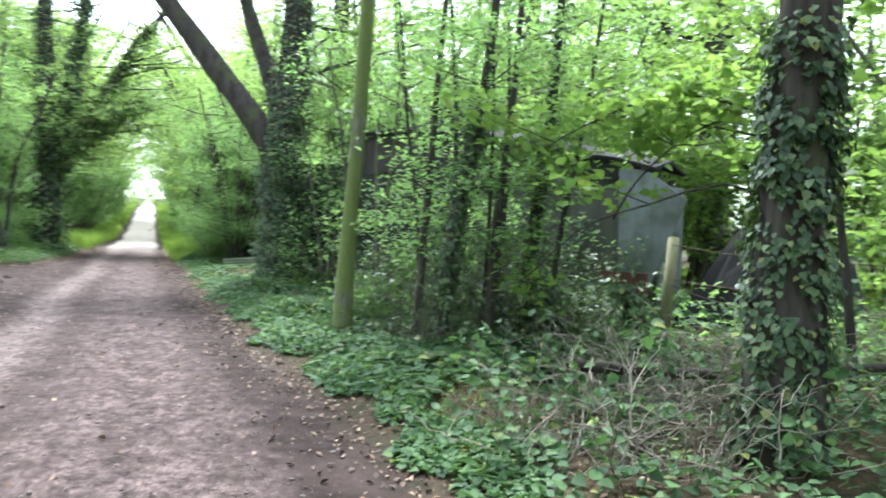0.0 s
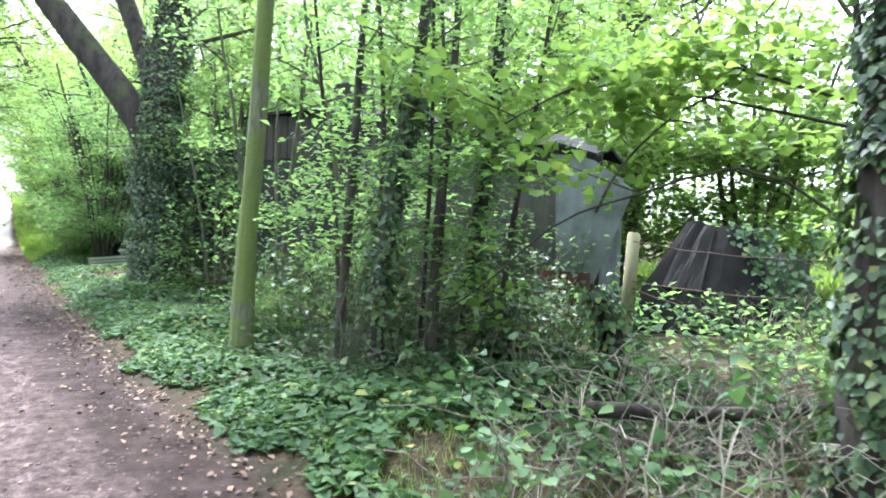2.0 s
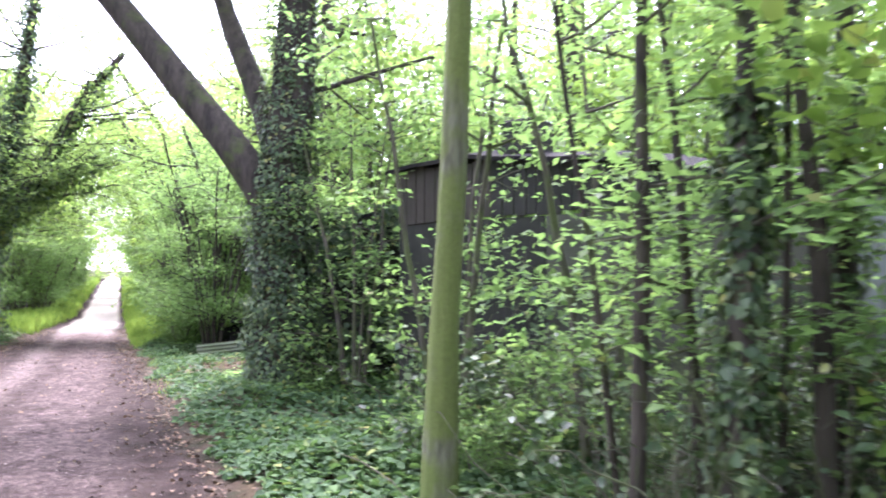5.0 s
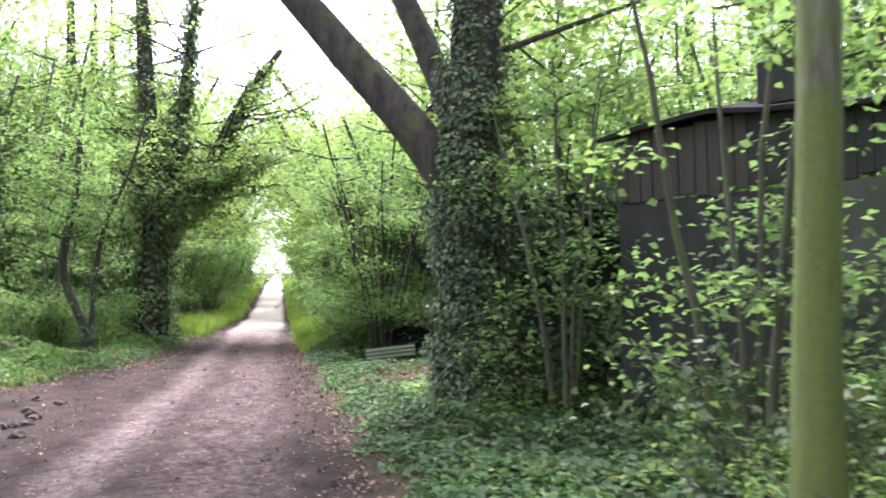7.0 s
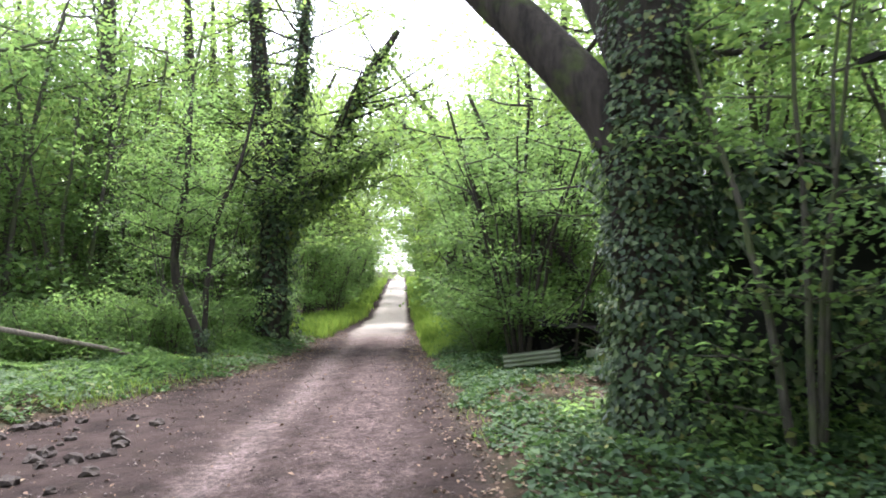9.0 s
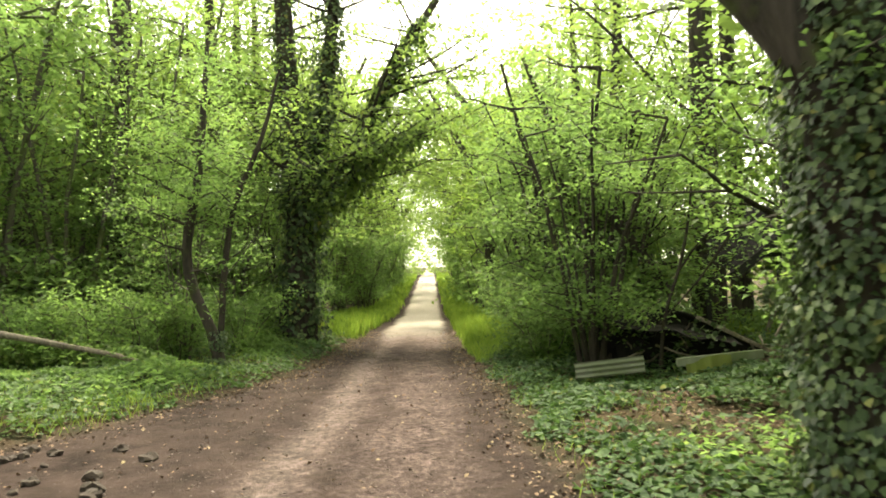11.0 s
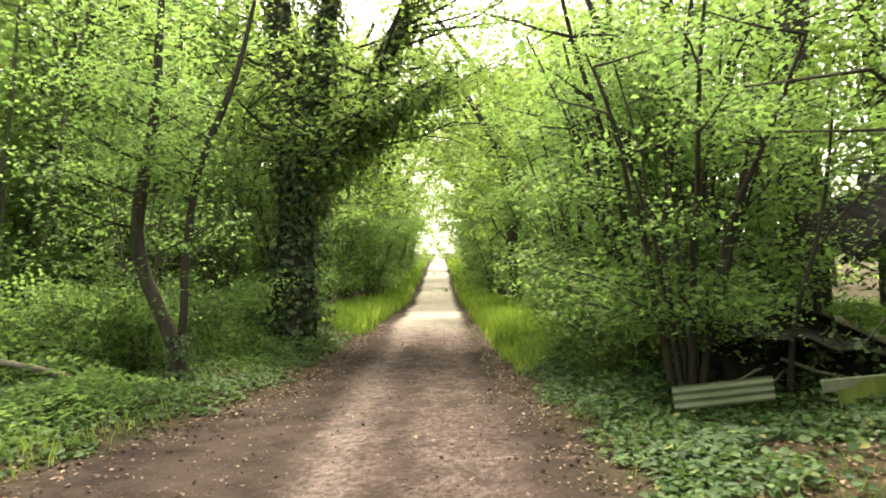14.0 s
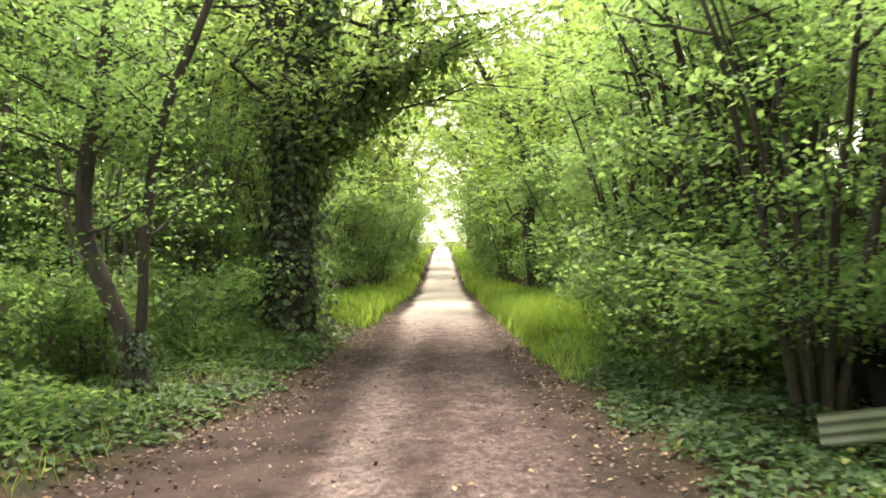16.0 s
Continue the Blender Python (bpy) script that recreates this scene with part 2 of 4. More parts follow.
def thing(name, label, category, x=0.0, y=0.0, z=None, group="", kind="", rz=0.0):
    e = new(name)
    e.empty_display_size = 0.2
    e.matrix_basis = pose(x, y, float(land(x, y)) if z is None else z, 0, 0, rz)
    return tagged(e, label, category, group, kind)


class Tubes:
    """Gathers tapered round limbs into one mesh."""

    def __init__(self):
        self.v, self.f, self.n = [], [], 0

    def add(self, pts, radii, sides=7, rough=0.0, rng=None):
        pts = np.asarray(pts, float)
        m = len(pts)
        radii = np.interp(np.linspace(0, 1, m), np.linspace(0, 1, len(radii)), radii)
        tang = np.gradient(pts, axis=0)
        tang /= np.linalg.norm(tang, axis=1)[:, None] + 1e-9
        ref = np.array((0.31, 0.95, 0.05)) if abs(tang[:, 2]).mean() > 0.6 else np.array((0.05, 0.1, 1.0))
        a = np.cross(tang, ref)
        a /= np.linalg.norm(a, axis=1)[:, None] + 1e-9
        b = np.cross(tang, a)
        ang = np.arange(sides) * 2 * np.pi / sides
        r = radii[:, None] * (1 + (rough * rng.standard_normal((m, sides)) if rough else 0))
        ring = pts[:, None] + r[..., None] * (np.cos(ang)[None, :, None] * a[:, None] + np.sin(ang)[None, :, None] * b[:, None])
        self.v.append(ring.reshape(-1, 3))
        i, j = np.meshgrid(np.arange(m - 1), np.arange(sides), indexing="ij")
        k = (j + 1) % sides
        q = np.stack([i * sides + j, i * sides + k, (i + 1) * sides + k, (i + 1) * sides + j], -1).reshape(-1, 4)
        self.f.append(q + self.n)
        self.n += m * sides
        return self

    def make(self, name, mat, parent, kind=""):
        return tagged(mesh_object(name, np.concatenate(self.v), np.concatenate(self.f), mat, parent, True), kind=kind)


def wander(p, q, n, amount, rng, sag=0.0):
    """A line from p to q with n points that strays by amount."""
    p, q = np.asarray(p, float), np.asarray(q, float)
    s = np.linspace(0, 1, n)[:, None]
    off = np.cumsum(rng.standard_normal((n, 3)), axis=0) * amount / math.sqrt(n)
    off = off - off[0] - s * (off[-1] - off[0]) * 0.6
    line = p + (q - p) * s + off
    line[:, 2] += sag * (4 * s * (1 - s))[:, 0]
    return line


def smooth_line(points, n):
    """A rounded line through the given points."""
    pts = [Vector(p) for p in points]
    pts = [pts[0] * 2 - pts[1], *pts, pts[-1] * 2 - pts[-2]]
    out = []
    segs = len(pts) - 3
    for k in range(n):
        u = k / (n - 1) * segs
        i = min(int(u), segs - 1)
        t = u - i
        a, b, c, d = pts[i:i + 4]
        out.append(0.5 * ((2 * b) + (c - a) * t + (2 * a - 5 * b + 4 * c - d) * t * t + (3 * b - a - 3 * c + d) * t ** 3))
    return np.array([tuple(v) for v in out])


def blades(centres, normals, dirs, sizes, shape="leaf", width=0.6, fold=0.12):
    """Leaf blades: vertices and faces for leaves at the centres."""
    c = np.asarray(centres, float)
    n = np.asarray(normals, float)
    n = n / (np.linalg.norm(n, axis=1)[:, None] + 1e-9)
    d = np.asarray(dirs, float)
    d = d - n * (d * n).sum(1)[:, None]
    d = d / (np.linalg.norm(d, axis=1)[:, None] + 1e-9)
    w = np.cross(n, d)
    s = np.asarray(sizes, float)[:, None]
    if shape == "leaf":
        prof = [(-0.5, 0, 0), (0.02, 0.5, 1), (0.55, 0, -0.6), (0.02, -0.5, 1)]
        quads = [(0, 1, 2, 3)]
    else:
        prof = [(-0.45, 0, 0), (-0.28, 0.48, 1), (0.16, 0.42, 0.8), (0.6, 0, -0.8), (0.16, -0.42, 0.8), (-0.28, -0.48, 1)]
        quads = [(0, 1, 2, 3), (0, 3, 4, 5)]
    v = np.stack([c + s * (a * d + b * width * w + h * fold * n) for a, b, h in prof], 1).reshape(-1, 3)
    k = len(prof)
    base = (np.arange(len(c)) * k)[:, None]
    f = np.concatenate([base + np.array(q)[None] for q in quads])
    return v, f


def leaf_cloud(name, centres, size, mat, parent, rng, tilt=0.45, shape="leaf", width=0.62, outward=None, droop=0.25):
    """Leaves lying in loose layers round the centres."""
    c = np.asarray(centres, float)
    m = len(c)
    n = rng.standard_normal((m, 3)) * tilt + (0, 0, 1)
    if outward is not None:
        n = n * 0.5 + outward
    a = rng.uniform(0, 2 * np.pi, m)
    d = np.stack([np.cos(a), np.sin(a), -droop + 0 * a], 1)
    if outward is not None:
        d = d * 0.5 + (0, 0, -1.0)
    v, f = blades(c, n, d, size * rng.uniform(0.55, 1.25, m), shape, width)
    return tagged(mesh_object(name, v, f, mat, parent), kind="stuff")


def sprays(ends, per, spread, thick, rng):
    """Leaf places in flat sprays round twig ends."""
    ends = np.asarray(ends, float)
    e = np.repeat(ends, per, axis=0)
    m = len(e)
    r = spread * np.sqrt(rng.uniform(0, 1, m)) * np.repeat(rng.uniform(0.55, 1.25, len(ends)), per)
    a = rng.uniform(0, 2 * np.pi, m)
    p = e + np.stack([r * np.cos(a), r * np.sin(a), rng.normal(0, thick, m) - 0.18 * r], 1)
    return p


def grow(tubes, start, heading, length, radius, depth, rng, ends, lift=0.25, stray=0.35, kids=4):
    """Grows one limb with its branches and notes where the twigs end."""
    n = 6 if depth > 1 else 3
    pts = [np.asarray(start, float)]
    h = np.asarray(heading, float)
    h = h / np.linalg.norm(h)
    for _ in range(n - 1):
        h = h + rng.standard_normal(3) * stray / n + np.array((0, 0, lift / n))
        h /= np.linalg.norm(h)
        pts.append(pts[-1] + h * length / (n - 1))
    tubes.add(pts, (radius, radius * 0.35), 5 if depth > 1 else 3)
    if depth <= 1:
        ends.append(pts[-1])
        ends.append(pts[-2])
        return pts
    ends.extend((pts[-1], pts[-2], pts[-3]))
    for k in range(kids):
        i = 1 + int((n - 1) * (k + rng.uniform(0, 0.8)) / kids)
        i = min(i, n - 1)
        side = rng.standard_normal(3)
        side -= h * (side @ h)
        side[2] *= 0.5
        side /= np.linalg.norm(side)
        grow(tubes, pts[i], h * 0.6 + side, length * rng.uniform(0.42, 0.65), radius * 0.42, depth - 1, rng, ends, lift * 0.6, stray, max(2, kids - 1))
    return pts


# ---- ground ----
def build_ground():
    def lines(spans):
        out = []
        for a, b, step in spans:
            out.extend(np.arange(a, b, step))
        return np.array(out + [spans[-1][1]])
    xs = lines([(-400, -60, 34), (-60, -14, 4), (-14, -6, 0.5), (-6, 4, 0.14), (4, 12, 0.5), (12, 60, 4), (60, 401, 31)])
    ys = lines([(-300, -20, 28), (-20, 0, 2), (0, 34, 0.16), (34, 70, 0.6), (70, 150, 4), (150, 421, 27)])
    gx, gy = np.meshgrid(xs, ys)
    z = land(gx, gy)
    bump = np.array([noise.noise((a * 2.1, b * 2.1, 0.3)) + 0.5 * noise.noise((a * 6.0, b * 5.0, 3.0)) for a, b in zip(gx.ravel(), gy.ravel())]).reshape(gx.shape)
    z = z + 0.012 * bump
    nx, ny = len(xs), len(ys)
    v = np.stack([gx, gy, z], -1).reshape(-1, 3)
    i, j = np.meshgrid(np.arange(ny - 1), np.arange(nx - 1), indexing="ij")
    f = np.stack([i * nx + j, i * nx + j + 1, (i + 1) * nx + j + 1, (i + 1) * nx + j], -1).reshape(-1, 4)
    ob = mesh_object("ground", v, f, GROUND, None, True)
    x, y = v[:, 0], v[:, 1]
    inside = np.minimum(edge_right(y) - x, x - edge_left(y))
    track = np.clip(0.5 + inside / 0.5, 0, 1)
    sway = 0.08 * np.sin(y * 0.45) + 0.04 * np.sin(y * 1.3)
    main = np.minimum(0.36 - x + (edge_right(y) - 0.95) * 0.8, x + 1.95 + sway)
    worn = np.clip(0.12 + main / 0.6, -0.25, 0.68) - 0.45 * np.exp(-((x + 1.0 + sway) / 0.26) ** 2)
    worn = worn + 0.38 * np.exp(-((x + 1.6 + sway) / 0.24) ** 2) - 0.5 * np.exp(-((x + 1.75) / 0.4) ** 2 - ((y - 35.6) / 1.1) ** 2)
    # Beyond y=34 the bright glade light is painted in as paler stone.
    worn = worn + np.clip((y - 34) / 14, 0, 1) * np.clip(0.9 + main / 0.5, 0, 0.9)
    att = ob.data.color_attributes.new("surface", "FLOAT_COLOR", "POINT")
    # Blue: painted sunlight on the track past y=38, and the faint pale rut.
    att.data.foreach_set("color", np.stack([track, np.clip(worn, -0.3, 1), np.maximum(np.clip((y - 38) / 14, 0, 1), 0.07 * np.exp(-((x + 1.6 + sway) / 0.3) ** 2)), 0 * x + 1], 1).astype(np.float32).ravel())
    return tagged(ob, "woodland ground with a worn gravel and earth track", "ground", kind="structure")


build_ground()


# ---- trees and shrubs ----
def line_tree(name, label, base, stems, bark, crown_mat, rng, limbs=10, limb_len=2.2, first=0.45, per=26, spread=0.55, leaf=0.085, ivy=None, kids=4, thick=0.10, lift=0.2, group="", depth=2, stray=0.35):
    """A tree whose stems follow given lines (relative to its base): (points, base radius, tip radius)."""
    t = thing(name, label, "tree", base[0], base[1], base[2] if len(base) > 2 else None, group)
    ends, boughs = [], Tubes()
    for k, (pts, r0, r1) in enumerate(stems):
        line = smooth_line(pts, 16)
        Tubes().add(line, (r0 * 1.35 if k == 0 else r0, r0, r0 * 0.85 + r1 * 0.15, r1), 12 if r0 > 0.12 else 8, 0.05, rng).make("trunk" if k == 0 else "stem", bark, t)
        span = np.linalg.norm(np.diff(line, axis=0), axis=1).sum()
        for _ in range(limbs):
            s = first + (1 - first) * rng.random()
            i = min(int(s * 15), 14)
            a = rng.uniform(0, 2 * np.pi)
            r = min((r0 + (r1 - r0) * s) * 0.35, 0.055)
            heading, reach = (math.cos(a), math.sin(a), rng.uniform(-0.1, 0.55)), limb_len * rng.uniform(0.6, 1.15) * (1.25 - 0.5 * s)
            tip = np.array(base[:2]) + line[i][:2] + reach * np.array(heading[:2])
            if base[1] < 33 and -3.2 < tip[0] < 2.0 and line[i][2] + reach * heading[2] < 6.5:
                continue
            grow(boughs, line[i], heading, reach, max(0.007, r), depth, rng, ends, lift, stray, kids)
        ends.append(line[-1])
        if ivy:
            n, reach, top = ivy
            s = rng.uniform(0, top, n)
            idx = np.minimum((s * 15).astype(int), 14)
            fr = (s * 15 - idx)[:, None]
            c = line[idx] * (1 - fr) + line[idx + 1] * fr
            a = rng.uniform(0, 2 * np.pi, n)
            clump = np.clip(1 + 0.5 * np.sin(a * 3 + s * 23) + 0.35 * np.sin(s * 61 + a), 0.1, 2)
            rad = np.interp(s, (0, 0.33, 0.67, 1), (r0 * (1.35 if k == 0 else 1.0), r0, r0 * 0.85 + r1 * 0.15, r1)) + reach * clump * rng.uniform(0.05, 1.0, n)
            o = np.stack([np.cos(a), np.sin(a), 0.25 + 0 * a], 1)
            if reach > 0.3 and k in (1, 3):
                c[:, 2] -= np.minimum(np.abs(rng.normal(0, 0.45, n)) * clump, 1.2) * np.clip(s * 2.5, 0, 1)
            places = c + o * rad[:, None] * (1, 1, 0)
            if reach < 0.1:
                full = clump + rng.normal(0, 0.2, n) > 0.65
                places, o = places[full], o[full]
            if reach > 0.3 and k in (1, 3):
                # A random share takes the brighter canopy leaf, sunlight put into the ivy's colour.
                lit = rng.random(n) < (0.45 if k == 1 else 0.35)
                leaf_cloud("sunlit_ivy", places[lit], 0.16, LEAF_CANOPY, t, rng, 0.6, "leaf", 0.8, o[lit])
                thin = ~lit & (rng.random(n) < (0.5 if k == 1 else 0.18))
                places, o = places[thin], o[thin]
            leaf_cloud("ivy", places, 0.058 if reach < 0.2 else 0.12, LEAF_IVY, t, rng, 0.6, "broad", 0.95, o)
    if boughs.v:
        boughs.make("branchwork", bark, t, "stuff")
    if per:
        leaf_cloud("crown", clear_way(sprays(ends, per, spread, thick, rng), base), leaf, crown_mat, t, rng, 0.42)
    return t


def clear_way(places, base):
    """Leaf places without those hanging low over the track."""
    x, y, z = places[:, 0] + base[0], places[:, 1] + base[1], places[:, 2]
    return places[~((x > -3.5) & (x < 3.2) & (y < 32) & (z < 5.0) & (np.abs(x - base[0]) > 0.7))]


def rel(base, pts):
    return [(p[0] - base[0], p[1] - base[1], p[2] - base[2]) for p in pts]


def shrub(name, label, x, y, height, width, stems, seed, leaf_mat=None, leaf=0.085, per=22, bark=None, category="shrub", group="", low=0.25, spread=0.5, kids=3, tilt=0.55):
    """A many-stemmed shrub: stems fanning from one stool, twigs in flat layers."""
    rng = np.random.default_rng(seed)
    t = thing(name, label, category, x, y, None, group)
    ends, twigs = [], Tubes()
    for k in range(stems):
        a = 2 * math.pi * (k + rng.uniform(-0.3, 0.3)) / stems
        out = width * 0.5 * rng.uniform(0.45, 1.0)
        foot = (0.16 * math.cos(a) * rng.uniform(0.4, 1.6), 0.16 * math.sin(a) * rng.uniform(0.4, 1.6), -0.05)
        top = (out * math.cos(a), out * math.sin(a), height * rng.uniform(0.75, 1.0))
        line = smooth_line([foot, (foot[0] * 1.5 + top[0] * 0.22, foot[1] * 1.5 + top[1] * 0.22, top[2] * 0.45), top], 9)
        line = line + rng.normal(0, 0.03, line.shape) * np.linspace(0, 1, 9)[:, None]
        r = 0.012 + 0.009 * height * rng.uniform(0.5, 1.2)
        Tubes().add(line, (r, r * 0.35), 6).make("stem", bark or BARK_GREY, t)
        for _ in range(6):
            i = rng.integers(int(9 * low), 9)
            b = rng.uniform(0, 2 * np.pi)
            grow(twigs, line[i], (math.cos(b), math.sin(b), 0.25), width * 0.33 * rng.uniform(0.5, 1.1), r * 0.4, 2, rng, ends, 0.1, 0.4, kids)
    twigs.make("twiggery", bark or BARK_GREY, t, "stuff")
    leaf_cloud("crown", sprays(ends, per, spread, 0.09, rng), leaf, leaf_mat or LEAF_HAZEL, t, rng, tilt)
    return t


def hero_trees():
    rng = np.random.default_rng(3)
    # ivy-clad trunk beside the start
    b = (3.79, 4.02, float(land(3.79, 4.02)) - 0.05)
    line_tree("ivy_tree", "tall straight trunk clad in glossy dark ivy", b,
              [([(0, 0, 0), (0.03, 0.02, 1.6), (0.08, 0.0, 3.2), (0.1, 0.1, 8.0)], 0.20, 0.14)], BARK_DARK, LEAF_MAPLE, rng,
              limbs=16, limb_len=3.0, first=0.62, per=26, leaf=0.12, ivy=(3800, 0.08, 0.62))
    # slender mossy trunk
    b = (2.38, 10.3, float(land(2.38, 10.3)) - 0.05)
    line_tree("slender_tree", "slender straight trunk covered in yellow-green algae", b,
              [([(0, 0, 0), (0.04, 0.01, 1.2), (0.12, 0.02, 2.6), (0.22, 0.05, 5.0), (0.3, 0.1, 9.0)], 0.098, 0.06)], BARK_MOSS, LEAF_MAPLE, rng,
              limbs=9, limb_len=2.2, first=0.8, per=24, leaf=0.12)
    # great leaning tree, ivy on the trunk
    b = (2.66, 17.1, float(land(2.66, 17.1)) - 0.1)
    stems = [([(2.66, 17.1, b[2]), (2.62, 17.12, 1.4), (2.55, 17.15, 2.8), (2.75, 17.3, 5.0), (3.0, 17.6, 11.0)], 0.40, 0.2),
             ([(2.5, 17.15, 2.7), (2.1, 17.4, 3.6), (1.03, 18.3, 5.2), (-0.6, 19.4, 7.6), (-1.6, 20.2, 10.0)], 0.27, 0.12),
             ([(2.62, 17.2, 3.1), (2.4, 17.9, 4.6), (1.9, 19.0, 6.6), (1.3, 20.5, 10.0)], 0.2, 0.1)]
    t = line_tree("leaning_oak", "massive old tree with ivy-covered trunk and dark leaning limbs", b, [(rel(b, p), r, q) for p, r, q in stems[:1]],
                  BARK_DARK, LEAF_CANOPY, rng, limbs=16, limb_len=3.0, first=0.58, per=30, leaf=0.17, ivy=(12000, 0.15, 0.86), spread=0.9)
    boughs, ends = Tubes(), []
    for p, r, q in stems[1:]:
        line = smooth_line(rel(b, p), 16)
        Tubes().add(line, (r, r * 0.9, q), 12, 0.05, rng).make("limb", BARK_DARK, t)
        for _ in range(9):
            i = rng.integers(11, 16)
            a = rng.uniform(0, 2 * np.pi)
            grow(boughs, line[i], (math.cos(a), math.sin(a), 0.3), rng.uniform(1.6, 3.2), 0.05, 2, rng, ends, 0.2, 0.6, 4)
    boughs.make("branchwork", BARK_DARK, t, "stuff")
    leaf_cloud("foliage", clear_way(sprays(ends, 26, 0.8, 0.14, rng), b), 0.16, LEAF_CANOPY, t, rng)
    # ivy oak arching over the track
    b = (-4.1, 36.0, float(land(-4.1, 36.0)) - 0.1)
    stems = [([(-4.1, 36, b[2]), (-4.05, 36, 2.0), (-3.9, 36, 4.2), (-4.15, 36.2, 6.5), (-4.5, 36.4, 13.0)], 0.46, 0.2),
             ([(-3.9, 36, 3.4), (-3.1, 36, 4.6), (-2.0, 36, 6.6), (-0.96, 36, 8.7), (0.3, 36, 10.5)], 0.24, 0.1),
             ([(-3.9, 36, 4.0), (-3.4, 36, 6.2), (-3.0, 36, 8.6), (-2.6, 36.3, 13.0)], 0.22, 0.12),
             ([(-3.5, 36, 4.2), (-2.4, 35.9, 5.2), (-1.2, 35.8, 6.2), (0.0, 35.7, 6.9)], 0.13, 0.05)]
    line_tree("ivy_oak", "old oak thickly wrapped in dark ivy, limb arching over the track", b, [(rel(b, p), r, q) for p, r, q in stems],
              BARK_DARK, LEAF_CANOPY, rng, limbs=13, limb_len=4.2, first=0.42, per=28, leaf=0.15, ivy=(4300, 0.38, 0.95), spread=0.9)
    # forked young tree in the verge
    b = (-4.24, 28.0, float(land(-4.24, 28.0)) - 0.05)
    stems = [([(-4.24, 28, b[2]), (-4.4, 28, 1.1), (-4.9, 28.1, 2.5), (-4.65, 28.2, 4.4), (-4.5, 28.4, 7.0)], 0.105, 0.04),
             ([(-4.28, 28.02, 0.75), (-4.2, 28, 1.5), (-4.16, 28, 2.2), (-3.93, 28, 3.55), (-3.36, 28, 4.9), (-3.0, 28, 6.2)], 0.062, 0.025)]
    line_tree("forked_tree", "young forked tree with dark bark and light airy leaves", b, [(rel(b, p), r, q) for p, r, q in stems],
              BARK_DARK, LEAF_HAZEL, rng, limbs=16, limb_len=1.8, first=0.33, per=24, leaf=0.085, spread=0.5, ivy=(330, 0.19, 0.1))
    # thin trunk leaning over the rubble
    b = (4.75, 28.4, float(land(4.75, 28.4)) - 0.05)
    line_tree("leaning_sapling", "thin dark trunk leaning across the thicket", b,
              [(rel(b, [(4.75, 28.4, b[2]), (4.5, 28.4, 1.7), (3.6, 28.5, 3.1), (2.6, 28.6, 4.7), (1.9, 28.7, 6.5)]), 0.11, 0.04)],
              BARK_DARK, LEAF_HAZEL, rng, limbs=12, limb_len=1.8, first=0.35, per=20)
    # ivy-clad trunk beside the ruin
    b = (5.1, 23.5, float(land(5.1, 23.5)) - 0.05)
    line_tree("ivy_tree", "leaning trunk thickly clad in ivy beside the rubble", b,
              [([(0, 0, 0), (0.02, 0.02, 1.6), (-0.05, 0.0, 3.2), (0.1, 0.1, 8.0)], 0.22, 0.12)], BARK_DARK, LEAF_HAZEL, rng,
              limbs=6, limb_len=2.2, first=0.5, per=24, leaf=0.11, ivy=(3200, 0.16, 0.8))
    # sapling growing out of the rubble
    b = (3.55, 25.5, float(land(3.55, 25.5)) - 0.05)
    line_tree("sapling", "thin bare-stemmed sapling growing through the rubble", b,
              [([(0, 0, 0), (0.1, 0.0, 0.9), (0.4, 0.05, 1.75), (0.6, 0.1, 2.5), (0.75, 0.1, 3.6)], 0.028, 0.012), ([(0.36, 0.05, 1.65), (0.7, 0.05, 2.1), (1.1, 0.1, 2.5), (1.5, 0.1, 3.2)], 0.016, 0.008)],
              BARK_DARK, LEAF_HAZEL, rng, limbs=5, limb_len=0.9, first=0.55, per=12, leaf=0.085, spread=0.4)
    # ivy stumps on the bank
    for x, y, h in ((4.75, 7.1, 0.95), (4.2, 7.9, 0.8), (3.5, 12.9, 0.7)):
        b = (x, y, float(land(x, y)) - 0.05)
        line_tree("ivy_stump", "broken leaning stump smothered in dark ivy", b, [([(0, 0, 0), (0.05, 0.0, h * 0.4), (0.0, 0.08, h * 0.7), (-0.12, 0.15, h)], 0.09, 0.05)], BARK_DARK, LEAF_IVY, rng, limbs=0, per=0, ivy=(750, 0.19, 0.98), group="ivy stumps")
    # trees arching over the far track
    arch = []
    for x, y, lx, h, r in ((2.9, 50.0, 0.0, 11.0, 0.24), (4.4, 61.0, 0.2, 12.0, 0.25), (4.2, 74.0, -0.4, 11.0, 0.22)):
        b = (x, y, float(land(x, y)) - 0.1)
        arch.append(line_tree("trackside_tree", "crooked tree leaning over the track with thin bright foliage", b,
                    [([(0, 0, 0), (-0.3, 0, h * 0.25), (-0.2, 0, h * 0.5), (lx - x, 0, h)], r, 0.07), ([(-0.2, 0, h * 0.4), (0.5, 0.3, h * 0.65), (0.8, 0.5, h * 0.95)], r * 0.6, 0.05)],
                    BARK_DARK, LEAF_MAPLE, rng, limbs=14, limb_len=3.9, first=0.3, per=22, leaf=0.19, spread=0.9, group="trackside trees", stray=0.9, lift=0.1))
    for k, (x, y, turn) in enumerate(((-6.4, 66.0, 180), (5.6, 64.0, -6), (5.2, 69.0, 5), (-7.4, 58.0, 178), (4.6, 80.0, 0), (-6.0, 76.0, 190), (4.0, 90.0, 10), (-5.4, 88.0, 180), (3.4, 102.0, 0), (-5.0, 104.0, 175), (3.0, 120.0, 0), (-4.6, 124.0, 185))):
        c = copy_thing(arch[k % 3], pose(x, y, float(land(x, y)) - 0.1, 0, 0, turn))
